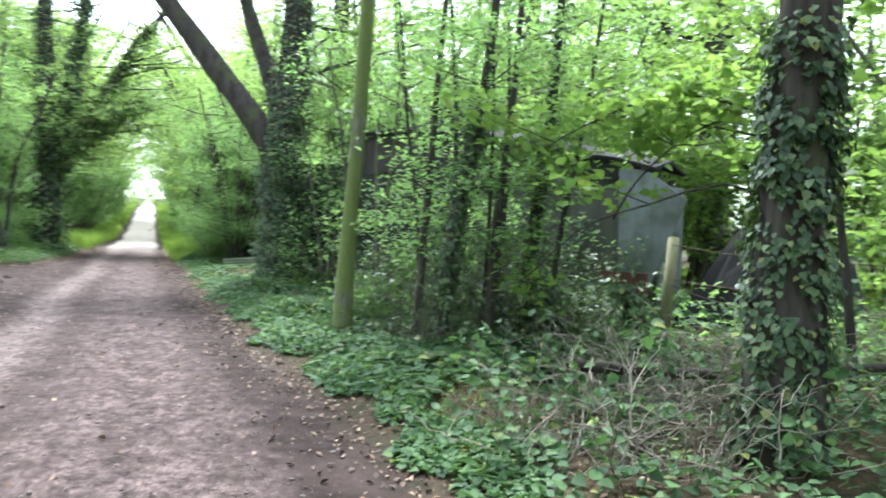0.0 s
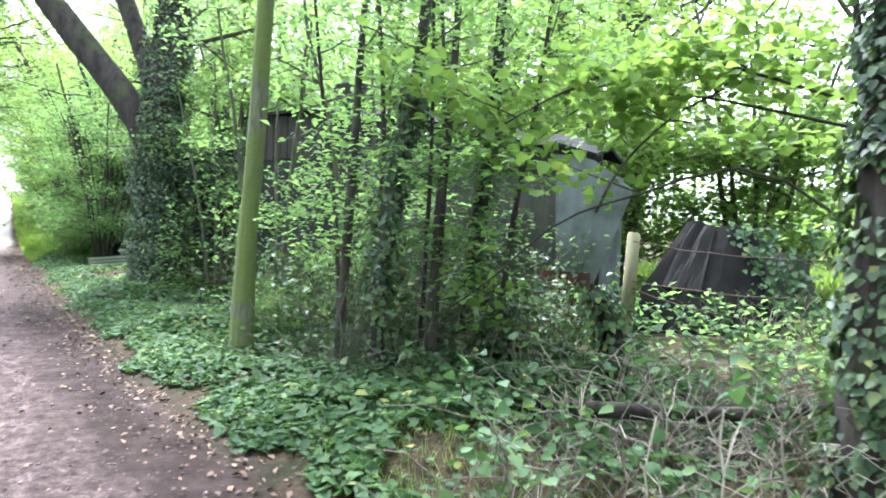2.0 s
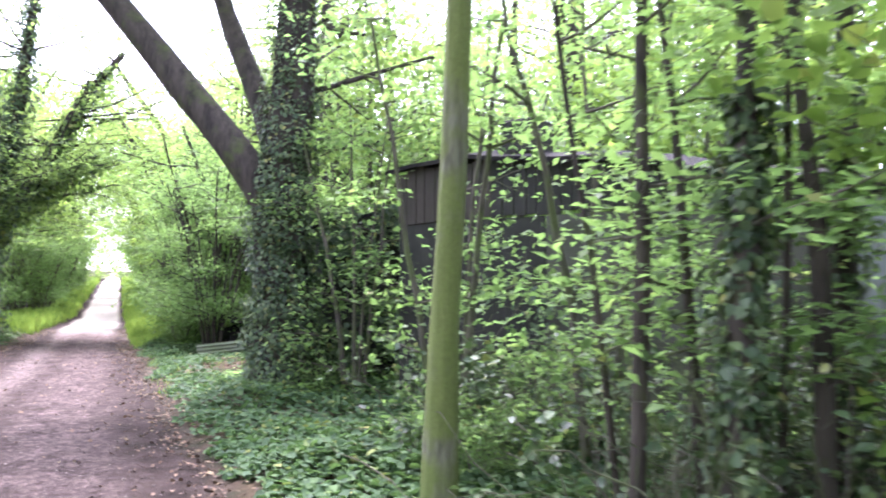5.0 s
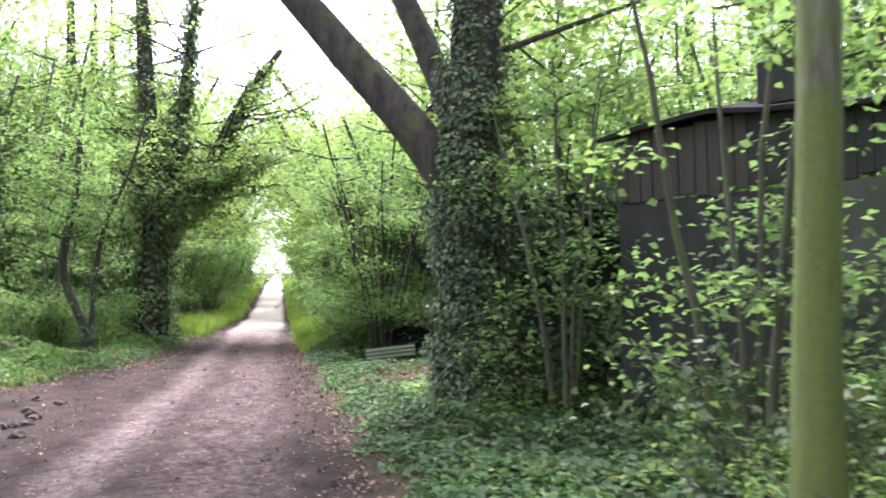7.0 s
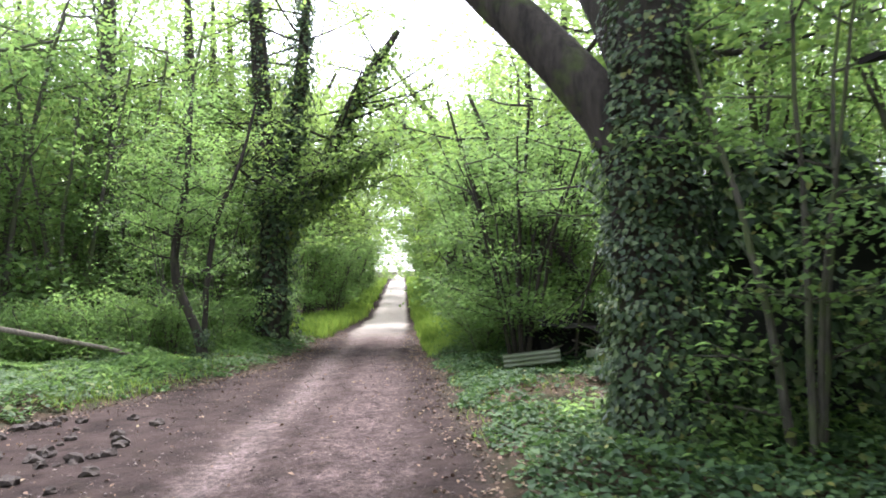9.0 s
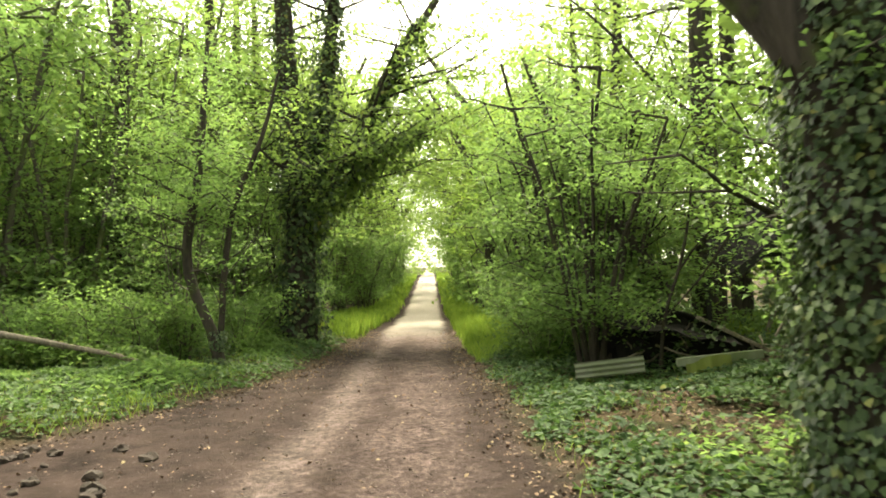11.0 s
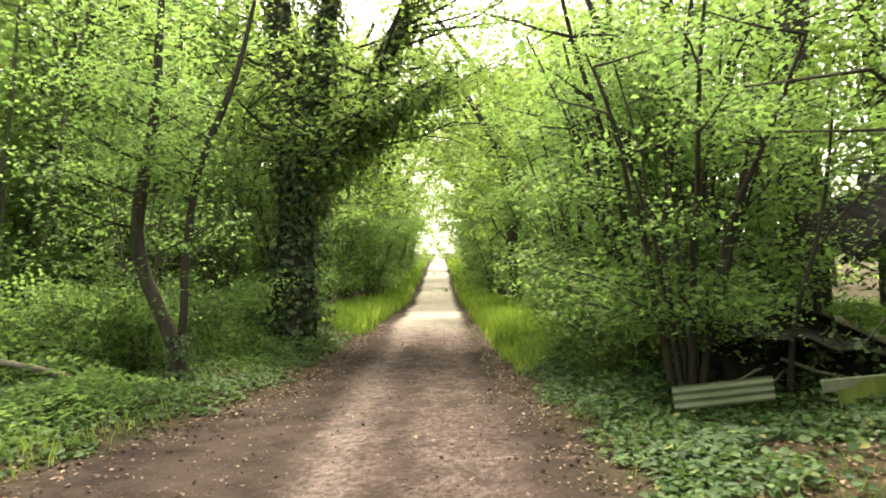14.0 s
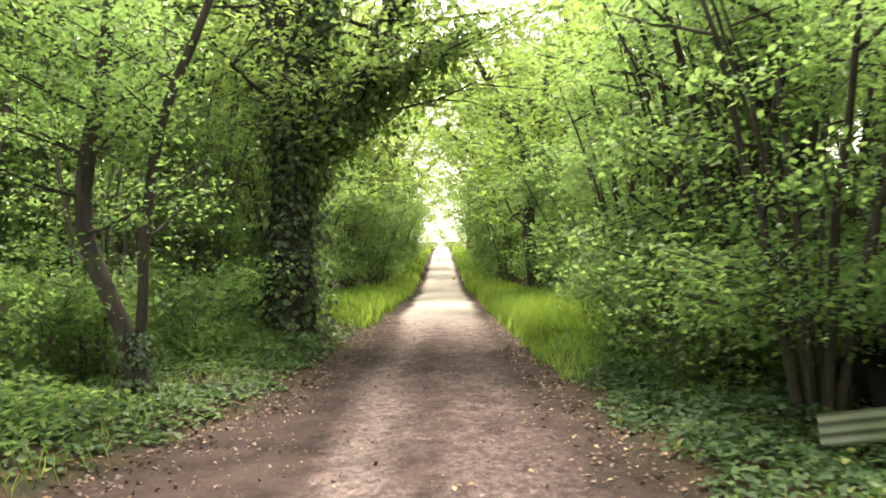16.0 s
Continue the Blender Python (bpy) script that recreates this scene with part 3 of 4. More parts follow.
        size = 1.55 if y > 74 else 1.5 if y > 60 else 1.35
        c.scale = (size, size, size)


hero_trees()


def hazel_clump():
    """The coppiced clump by the shed, its stems close together."""
    rng = np.random.default_rng(21)
    x, y = 3.75, 8.75
    t = thing("hazel_clump", "many-stemmed hazel clump with dark upright stems", "shrub", x, y, group="hazel clumps")
    ends, twigs = [], Tubes()
    z0 = t.matrix_basis.translation.z
    stems = (((2.95, 8.1), (3.13, 8.2), (3.55, 8.6), (3.9, 8.9), 0.075), ((3.5, 8.1), (3.62, 8.2), (3.93, 8.6), (4.2, 8.9), 0.05),
             ((4.1, 8.6), (4.35, 8.7), (4.56, 8.83), (4.8, 9.0), 0.08), ((2.9, 8.8), (2.98, 8.8), (3.1, 8.95), (3.3, 9.1), 0.045),
             ((3.3, 8.7), (3.35, 8.9), (3.4, 9.1), (3.3, 9.5), 0.03), ((4.3, 8.3), (4.5, 8.3), (4.75, 8.3), (5.1, 8.2), 0.03),
             ((3.6, 8.5), (3.6, 8.4), (3.55, 8.3), (3.3, 8.0), 0.022), ((3.9, 8.9), (4.1, 9.1), (4.2, 9.3), (4.3, 9.8), 0.03), ((3.1, 9.2), (3.05, 9.4), (2.9, 9.5), (2.6, 9.6), 0.022))
    for k, (foot, low, high, tip, r) in enumerate(stems):
        pts = [(foot[0] - x, foot[1] - y, -0.05), (low[0] - x, low[1] - y, 1.8 - z0), (high[0] - x, high[1] - y, 3.1 - z0), (tip[0] - x, tip[1] - y, 5.2 + 0.4 * (k % 3))]
        line = smooth_line(pts, 14)
        Tubes().add(line, (r * 1.15, r, r * 0.75, r * 0.5), 8, 0.06, rng).make("stem", BARK_DARK, t)
        if k in (0, 2):
            n = 1500
            u = rng.uniform(0, 13, n) if k == 2 else rng.uniform(0, 8, n)
            idx = np.minimum(u.astype(int), 12)
            c = line[idx] + (line[idx + 1] - line[idx]) * (u - idx)[:, None]
            a = rng.uniform(0, 2 * np.pi, n)
            o = np.stack([np.cos(a), np.sin(a), 0.2 + 0 * a], 1)
            leaf_cloud("ivy", c + o * (r + 0.07 * rng.random(n) * (1.3 + np.sin(u * 3 + a)))[:, None] * (1, 1, 0), 0.055, LEAF_IVY, t, rng, 0.6, "broad", 0.95, o)
        for m in range(8):
            i = rng.integers(7, 14) if m < 6 else rng.integers(3, 7)
            a = rng.uniform(0, 2 * np.pi)
            grow(twigs, line[i], (math.cos(a), math.sin(a), 0.2), rng.uniform(0.6, 1.2), 0.012, 2, rng, ends, 0.1, 0.4, 3)
    twigs.make("twiggery", BARK_GREY, t, "stuff")
    leaf_cloud("crown", sprays(ends, 14, 0.42, 0.06, rng), 0.09, LEAF_HAZEL, t, rng, 0.3)
    for x, y, turn, s in ((11.5, 19.5, 200, 1.0), (10.4, 23.0, 310, 1.1)):
        c = copy_thing(t, pose(x, y, float(land(x, y)) - 0.03, 0, 0, turn))
        c.scale = (s, s, s)


hazel_clump()


def overhanging_branch():
    """Bare dark branches reaching in beside the first trunk, with bright leaves."""
    rng = np.random.default_rng(5)
    x, y = 5.6, 5.1
    t = thing("overhanging_maple", "young maple with thin dark arching branches and bright leaves", "tree", x, y)
    z0 = t.matrix_basis.translation.z
    base = (x, y, z0)
    lines = ([(5.6, 5.1, z0 - 0.05), (5.5, 5.2, 1.4), (5.35, 5.3, 2.6), (5.2, 5.5, 4.6)],
             [(5.5, 5.2, 1.5), (4.9, 5.8, 2.05), (4.3, 6.4, 1.85), (3.87, 6.78, 1.62), (3.6, 7.3, 1.15), (3.4, 7.6, 0.9)],
             [(4.1, 6.6, 1.72), (4.35, 6.6, 2.1), (4.7, 6.4, 2.5), (5.1, 6.0, 2.8)],
             [(5.35, 5.3, 2.5), (4.6, 6.3, 2.9), (4.1, 7.0, 2.7), (3.6, 7.6, 2.3)],
             [(5.4, 5.2, 2.3), (4.9, 6.6, 2.7), (4.9, 7.8, 2.75), (4.8, 8.6, 2.4)])
    ends, twigs = [], Tubes()
    for k, pts in enumerate(lines):
        line = smooth_line(rel(base, pts), 14)
        r = 0.045 if k == 0 else 0.013
        Tubes().add(line, (r, r * 0.45), 7).make("trunk" if k == 0 else "branch", BARK_DARK, t)
        for _ in range((6, 2, 7, 8, 4)[k]):
            i = rng.integers(5 if k else 8, 14)
            a = rng.uniform(0, 2 * np.pi)
            grow(twigs, line[i], (math.cos(a), math.sin(a), 0.3), rng.uniform(0.5, 1.1), 0.008, 2, rng, ends, 0.1, 0.4, 3)
    twigs.make("twiggery", BARK_DARK, t, "stuff")
    leaf_cloud("crown", sprays(ends, 10, 0.4, 0.09, rng), 0.11, LEAF_MAPLE, t, rng, 0.5, "broad", 0.9)


overhanging_branch()


def thickets():
    """Shrubs: a few built once each and set out many times."""
    kinds = [shrub("hazel_shrub", "leafy green hazel shrub with thin grey stems", 2.9, 30.0, 4.8, 3.4, 8, 101, per=18, leaf=0.085, bark=BARK_DARK, group="hazel thicket"),
             shrub("hazel_shrub", "leafy green hazel shrub with thin grey stems", 4.4, 33.0, 5.6, 3.8, 7, 102, per=13, leaf=0.15, group="hazel thicket", spread=0.6),
             shrub("hornbeam_shrub", "airy young hornbeam in flat leafy layers", -6.5, 33.0, 5.6, 3.6, 7, 103, per=17, leaf=0.095, group="hornbeam thicket"),
             shrub("maple_shrub", "bright yellow-green maple undergrowth", 9.0, 13.5, 4.6, 3.4, 6, 104, LEAF_MAPLE, 0.115, 22, group="maple undergrowth"),
             shrub("low_shrub", "low leafy bush at the woodland edge", -4.6, 31.5, 1.4, 1.7, 6, 105, per=9, leaf=0.085, group="low bushes", spread=0.3, low=0.15)]
    kinds.append(shrub("sapling", "thin airy sapling with sparse layered leaves", 3.3, 12.2, 4.2, 2.4, 4, 106, per=11, leaf=0.085, group="saplings", low=0.2, spread=0.4))
    spots = {0: [(2.55, 25.95, 1.0), (2.75, 28.3, 1.1), (3.6, 28.6, 1.15), (2.3, 30.4), (2.6, 33.0), (3.3, 29.6), (-5.2, 40.5), (5.5, 20.6)],
             1: [(4.8, 37.0), (4.6, 35.9), (5.0, 42.0), (4.3, 41.0), (7.4, 34.0), (-7.0, 44.0), (4.6, 48.0), (3.9, 46.0), (-6.4, 45.5), (-6.0, 50.0), (-11.5, 40.0), (3.6, 52.0), (-5.9, 51.0), (2.5, 58.0), (-5.4, 57.0),
                 (3.2, 63.0), (-4.6, 63.0), (2.8, 70.0), (-4.6, 69.0), (3.0, 78.0), (-5.0, 76.0), (3.0, 86.0), (-4.6, 85.0), (3.4, 95.0), (-4.6, 95.0), (3.0, 104.0), (-4.4, 106.0)],
             2: [(-8.2, 35.4, 1.7), (-10.6, 31.4, 1.7), (-6.9, 40.0, 1.6), (-12.8, 30.0, 1.7), (-9.2, 32.4, 1.4), (-6.2, 36.6), (-9.6, 34.0), (-14.2, 27.4), (-11.0, 29.0), (-13.0, 34.0), (-12.0, 25.0), (5.0, 20.4), (6.4, 18.4), (-9.5, 42.0), (8.2, 19.0), (-15.0, 30.0), (-16.0, 38.0), (-17.5, 33.0)],
             3: [(9.6, 4.4, 0.9), (13.0, 12.8, 1.4), (9.5, 17.0, 1.3), (12.0, 6.0, 1.5), (13.0, 18.0), (10.5, 22.5), (10.4, 14.0, 1.3), (15.5, 9.0, 1.5), (9.0, 26.5), (12.0, 30.0), (16.0, 14.0), (15.5, 23.0), (6.8, 3.0, 0.8), (8.2, 26.6, 1.3), (4.3, 31.6, 1.3), (9.6, 33.0, 1.5), (12.5, 36.0, 1.6), (8.0, 5.6, 1.2), (7.0, 1.4, 1.1)],
             4: [(-5.4, 33.0), (-6.4, 29.6), (-7.8, 28.2), (-5.9, 28.6), (-5.2, 42.5), (-5.6, 46.0), (4.0, 38.0), (3.4, 36.0), (-8.8, 28.8), (3.6, 49.0), (-5.0, 37.5), (-7.0, 28.3, 0.85), (-5.5, 29.4, 0.7), (-8.3, 27.8, 0.8), (-6.2, 30.6, 0.9), (1.9, 27.6, 0.8), (2.0, 30.0), (2.9, 27.2, 0.9), (4.4, 12.6, 0.6), (2.9, 10.9, 0.45), (4.1, 14.1, 0.5)],
             5: [(4.0, 10.8), (3.4, 16.1), (4.6, 19.8), (-5.4, 29.4), (-6.4, 34.2)]}
    rng = np.random.default_rng(8)
    for k, places in spots.items():
        for x, y, *size in places:
            s = rng.uniform(0.85, 1.2) * (size[0] if size else 1.0)
            c = copy_thing(kinds[k], pose(x, y, float(land(x, y)) - 0.02, 0, 0, rng.uniform(0, 360)))
            c.scale = (s, s, s * rng.uniform(0.9, 1.1))


thickets()


def tall_trees():
    rng = np.random.default_rng(17)
    made = []
    for k, (x, y, h, r) in enumerate(((-10.4, 38.5, 15.0, 0.3), (9.4, 41.0, 14.0, 0.22), (-8.5, 47.0, 16.0, 0.28))):
        lean = rng.normal(0, 0.5, 2)
        made.append(line_tree("woodland_tree", "tall woodland tree with dark trunk and thin canopy", (x, y),
                    [([(0, 0, -0.1), (lean[0] * 0.2, lean[1] * 0.2, h * 0.3), (lean[0] * 0.6, lean[1] * 0.6, h * 0.6), (lean[0], lean[1], h)], r, 0.06)],
                    BARK_DARK, LEAF_CANOPY, rng, limbs=24, limb_len=4.0, first=0.33, per=15, leaf=0.215, spread=0.95, thick=0.18, group="woodland trees", ivy=(1200, 0.12, 0.5) if k == 0 else None))
    # The three near x=-11.5, y 6 to 19 are unseen, added for shade.
    spots = [(-12.0, 47.0), (6.2, 40.0), (10.2, 21.4), (7.0, 47.0), (-6.5, 58.0), (-15.0, 42.0), (6.8, 55.0), (11.5, 45.0), (-10.0, 55.0),
             (-17.0, 35.0), (-19.0, 47.0), (-18.0, 27.0), (17.0, 42.0), (-7.5, 66.0), (7.0, 64.0), (12.0, 57.0), (-15.0, 60.0), (7.0, 76.0), (-7.0, 78.0), (6.5, 90.0), (-6.0, 92.0), (17.0, 24.0), (18.5, 30.0), (-22.0, 38.0), (21.0, 26.0),
              (-7.6, 48.0), (6.2, 45.0), (-7.0, 57.0), (6.8, 60.0), (6.9, 32.6), (12.5, 26.0), (11.0, 36.5), (-9.5, 36.5), (-12.0, 43.0), (14.5, 34.0), (9.8, 38.0), (-5.4, 74.0), (5.2, 80.0), (-11.6, 6.0), (-11.4, 12.5), (-12.2, 18.6), (13.2, 16.8), (-10.0, 46.0), (-13.5, 38.5), (-15.5, 33.0), (-7.5, 2.0), (-3.5, -6.0), (4.5, -4.0), (-8.0, 42.5)]
    for i, (x, y) in enumerate(spots):
        s = rng.uniform(0.8, 1.15)
        c = copy_thing(made[i % 3], pose(x, y, float(land(x, y)) - 0.05, 0, 0, rng.uniform(0, 360)))
        c.scale = (s, s, s)
    return made


tall_trees()


def far_woods():
    """The wood beyond, closing the view all round."""
    rng = np.random.default_rng(29)
    trunks, pts = Tubes(), []
    spots = []
    for _ in range(170):
        a = rng.uniform(0, 2 * np.pi)
        d = rng.uniform(26, 62)
        spots.append((math.sin(a) * d, 26 + math.cos(a) * d * 1.25))
    for _ in range(80):
        spots.append((rng.uniform(-28, 26), rng.uniform(150, 185)))
    for _ in range(70):
        side = -1 if rng.random() < 0.5 else 1
        spots.append((side * rng.uniform(5, 26) - 1, rng.uniform(85, 150)))
    for _ in range(34):
        spots.append((rng.uniform(-28, -13), rng.uniform(38, 80)))
    for x, y in spots:
        if -6.0 < x < 4.5 and y < 150:
            continue
        if x > 8 and -10 < y < 24 and (x < 32 or rng.random() < 0.6):
            continue
        z, h = float(land(x, y)), rng.uniform(11, 18)
        if not (y >= 150 and abs(x) < 9):
            trunks.add([(x, y, z - 0.2), (x + rng.normal(0, 0.4), y, z + h * 0.5), (x + rng.normal(0, 0.8), y, z + h * 0.9)], (0.2, 0.06), 6)
        n = 900 if y >= 150 and abs(x) < 9 else 1300
        u = rng.uniform(0.02, 1, n)
        c = np.stack([x + rng.normal(0, 2.0, n), y + rng.normal(0, 2.0, n), z + h * u], 1)
        keep = (np.sin(c[:, 0] * 1.9 + c[:, 2] * 1.2) + np.sin(c[:, 1] * 1.5 - c[:, 2] * 2.1) + rng.normal(0, 0.6, n)) > -0.35
        pts.append(c[keep])
    t = thing("far_woods", "dense green woodland trees in the distance", "woodland", 0, 26, 0.0, kind="stuff")
    t.matrix_basis = pose(0, 0, 0)
    trunks.make("timber", BARK_DARK, t, "stuff")
    leaf_cloud("foliage", np.concatenate(pts), 0.44, LEAF_CANOPY, t, rng, 0.6)


far_woods()


# ---- ground cover ----
def scatter(n, x0, x1, y0, y1, rng):
    return rng.uniform(x0, x1, n), rng.uniform(y0, y1, n)


def ground_cover():
    rng = np.random.default_rng(41)
    cover = thing("ground_ivy", "low carpet of heart-shaped green leaves along the track", "ground cover", 0, 0, 0.0, kind="stuff")
    cover.matrix_basis = pose(0, 0, 0)

    def carpet(name, n, x0, x1, y0, y1, size, high, shape, mat):
        x, y = scatter(n, x0, x1, y0, y1, rng)
        out = np.maximum(x - edge_right(y), edge_left(y) - x)
        field = np.sin(x * 1.9 + 0.8 * np.sin(y)) + np.sin(y * 1.35 - x * 0.7) + 0.7 * np.sin(x * 4.3 + y * 3.1)
        start = 0.08 + 0.10 * np.sin(y * 2.3) + 0.07 * np.sin(y * 5.9)
        keep = (out > start) & (field + rng.normal(0, 0.6, n) > -2.0) & (rng.uniform(0, 1, n) < np.clip((out - start) / 0.35 + 0.25, 0, 1))
        keep &= ~((((x - 3.2) / 1.9) ** 2 + ((y - 20.9) / 2.2) ** 2 < 1) & (rng.uniform(0, 1, n) < np.where(np.sin(x * 3.1) + np.sin(y * 2.7 + x) > -0.5, 0.94, 0.5)))
        keep &= ~((x > 2.3 + 0.3 * np.sin(y * 3)) & (y < 6.6) & (x < 5.4) & (rng.uniform(0, 1, n) < 0.9))
        x, y, out, field = x[keep], y[keep], out[keep], field[keep]
        h = high * (0.35 + 0.3 * np.clip(field, 0, 2)) * np.clip(out / 0.8, 0.15, 1) * rng.uniform(0.15, 1.1, len(x))
        c = np.stack([x, y, land(x, y) + 0.025 + h], 1)
        leaf_cloud(name, c, size, mat, cover, rng, 0.33, shape, 0.95, None, 0.15)

    carpet("leaves", 52000, 1.1, 5.4, 2.6, 14.0, 0.08, 0.28, "broad", LEAF_GROUND)
    carpet("leaves", 22000, 0.8, 5.0, 13.0, 23.0, 0.075, 0.28, "broad", LEAF_GROUND)
    carpet("leaves", 30000, 0.7, 5.0, 21.0, 33.0, 0.068, 0.25, "broad", LEAF_GROUND)
    carpet("ivy", 4500, 2.9, 5.6, 22.4, 24.4, 0.08, 0.14, "broad", LEAF_IVY)
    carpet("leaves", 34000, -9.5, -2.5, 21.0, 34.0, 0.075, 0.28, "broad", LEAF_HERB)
    carpet("leaves", 12000, 5.0, 14.0, 3.0, 34.0, 0.13, 0.4, "leaf", LEAF_GROUND)
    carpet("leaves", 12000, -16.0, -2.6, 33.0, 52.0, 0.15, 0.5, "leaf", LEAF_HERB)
    carpet("leaves", 7000, 0.7, 14.0, 33.0, 52.0, 0.15, 0.5, "leaf", LEAF_GROUND)

    def herbs(n, x0, x1, y0, y1, size, high):
        x, y = scatter(n, x0, x1, y0, y1, rng)
        out = np.maximum(x - edge_right(y), edge_left(y) - x)
        field = np.sin(x * 1.3 + 2 * np.sin(y * 0.6)) + np.sin(y * 1.1 + x * 0.5)
        keep = (out > 0.7) & (field + rng.normal(0, 0.5, n) > -0.6)
        x, y, out, field = x[keep], y[keep], out[keep], field[keep]
        h = high * np.clip((out - 0.5) / 1.6, 0.15, 1) * (0.55 + 0.25 * field) * rng.uniform(0.3, 1.1, len(x))
        h = np.where((x > -9.0) & (x < -5.0) & (y < 26.9), np.minimum(h, 0.22), h)
        leaf_cloud("herbage", np.stack([x, y, land(x, y) + np.clip(h, 0.05, 1.6)], 1), size, LEAF_HAZEL, cover, rng, 0.4)

    herbs(26000, -10.5, -3.6, 24.0, 37.0, 0.11, 0.8)
    herbs(6000, -14.0, -3.4, 37.0, 52.0, 0.17, 1.1)
    herbs(7000, 2.2, 8.0, 28.5, 45.0, 0.14, 0.9)
    herbs(5000, 1.3, 4.2, 26.6, 36.0, 0.1, 0.7)
    herbs(5000, 2.0, 5.0, 11.0, 20.0, 0.1, 0.5)
    herbs(5000, 5.2, 12.0, 4.0, 16.0, 0.12, 0.6)

    grass = thing("verge_grass", "long bright green grass on the verges", "grass", 0, 0, 0.0, kind="stuff")
    grass.matrix_basis = pose(0, 0, 0)

    def tufts(n, x0, x1, y0, y1, high, width):
        x, y = scatter(n, x0, x1, y0, y1, rng)
        keep = (x > edge_right(y) - 0.05) | (x < edge_left(y) + 0.05)
        x, y = x[keep], y[keep]
        h = high * rng.uniform(0.4, 1.1, len(x))
        a = rng.uniform(0, 2 * np.pi, len(x))
        lean = np.stack([np.cos(a), np.sin(a), 0 * a], 1) * rng.uniform(0.1, 0.6, len(x))[:, None] + (0, 0, 1)
        c = np.stack([x, y, land(x, y) + h * 0.42], 1)
        nrm = np.stack([-np.sin(a), np.cos(a), 0.2 + 0 * a], 1)
        v, f = blades(c, nrm, lean, h, "leaf", width, 0.06)
        mesh_object("blades", v, f, LEAF_GRASS, grass)

    tufts(1500, 0.7, 1.8, 29.0, 34.0, 0.3, 0.06)
    tufts(12000, 0.7, 3.7, 33.5, 46.0, 0.62, 0.07)
    tufts(4500, 0.7, 2.4, 44.0, 75.0, 0.7, 0.10)
    tufts(5000, -4.5, 2.6, 75.0, 150.0, 0.8, 0.25)
    tufts(9000, -5.2, -2.5, 39.0, 75.0, 0.65, 0.09)
    tufts(9000, 9.0, 26.0, 2.0, 24.0, 0.42, 0.2)
    tufts(2500, 6.5, 14.0, 28.0, 40.0, 0.4, 0.12)
    tufts(700, -5.3, -4.1, 21.9, 24.6, 0.22, 0.05)
    tufts(900, -6.5, -3.6, 24.0, 30.0, 0.25, 0.05)
    tufts(700, 1.9, 3.0, 5.0, 7.0, 0.16, 0.03)
    tufts(600, 0.9, 2.6, 18.0, 27.0, 0.18, 0.04)

    litter = thing("fallen_leaves", "brown fallen leaves scattered on the track margins", "leaf litter", 0, 0, 0.0, kind="stuff")
    litter.matrix_basis = pose(0, 0, 0)
    x, y = scatter(78000, -6.5, 3.5, 2.5, 45.0, rng)
    d = np.minimum(np.abs(x - edge_right(y) + 0.05), np.abs(edge_left(y) - x + 0.05))
    inside = (x < edge_right(y)) & (x > edge_left(y))
    keep = rng.uniform(0, 1, len(x)) < np.where(inside, 0.9 * np.exp(-(d / 0.33) ** 1.2) + 0.025 + 0.05 * (x < -2.2), 0.4 + 0.5 * ((x > 1.2) & (y > 17.5) & (y < 23)))
    x, y = x[keep], y[keep]
    leaf_cloud("leaves", np.stack([x, y, land(x, y) + 0.014], 1), 0.052, LITTER, litter, rng, 0.35, "leaf", 0.7)
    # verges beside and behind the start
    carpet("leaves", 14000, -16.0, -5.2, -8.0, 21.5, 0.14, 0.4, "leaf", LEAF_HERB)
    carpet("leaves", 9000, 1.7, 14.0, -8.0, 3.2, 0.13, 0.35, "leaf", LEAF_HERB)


ground_cover()


def pebbles():
    rng = np.random.default_rng(55)
    t = thing("pebbles", "small grey-brown stones strewn on the track", "stones", 0, 0, 0.0, kind="stuff")
    n = 4200
    x, y = rng.uniform(-3.4, 1.3, n), rng.uniform(2.5, 34.0, n)
    r = 0.006 + 0.016 * rng.random(n) ** 3
    corner = np.array(((1, 0, 0), (0, 1, 0), (-1, 0, 0), (0, -1, 0), (0, 0, 0.6), (0, 0, -0.6)), float)
    a = rng.uniform(0, 2 * np.pi, n)
    c, q = np.cos(a)[:, None], np.sin(a)[:, None]
    p = corner[None] * (1 + 0.35 * rng.standard_normal((n, 6, 1))) * r[:, None, None]
    v = np.stack([p[..., 0] * c - p[..., 1] * q, p[..., 0] * q + p[..., 1] * c, p[..., 2]], -1)
    v = v + np.stack([x, y, land(x, y) + 0.004], 1)[:, None]
    tri = np.array([(0, 1, 4), (1, 2, 4), (2, 3, 4), (3, 0, 4), (1, 0, 5), (2, 1, 5), (3, 2, 5), (0, 3, 5)])
    f = ((np.arange(n) * 6)[:, None, None] + tri[None]).reshape(-1, 3)
    m, nt, out = material("pebble")
    geo = nt.nodes.new("ShaderNodeNewGeometry")
    principled(nt, out, ramp(nt, geo.outputs["Random Per Island"], [(0.0, (0.05, 0.04, 0.036)), (0.6, (0.14, 0.115, 0.105)), (1.0, (0.25, 0.21, 0.19))]), 0.9, specular=0.1)
    tagged(mesh_object("stones", v.reshape(-1, 3), f, m, t), kind="stuff")


pebbles()


# ---- buildings ----
def box(bm, x0, x1, y0, y1, z0, z1, m=None):
    m = m or Matrix()
    c = Matrix.LocRotScale(((x0 + x1) / 2, (y0 + y1) / 2, (z0 + z1) / 2), None, (x1 - x0, y1 - y0, z1 - z0))
    return bmesh.ops.create_cube(bm, size=1.0, matrix=m @ c)


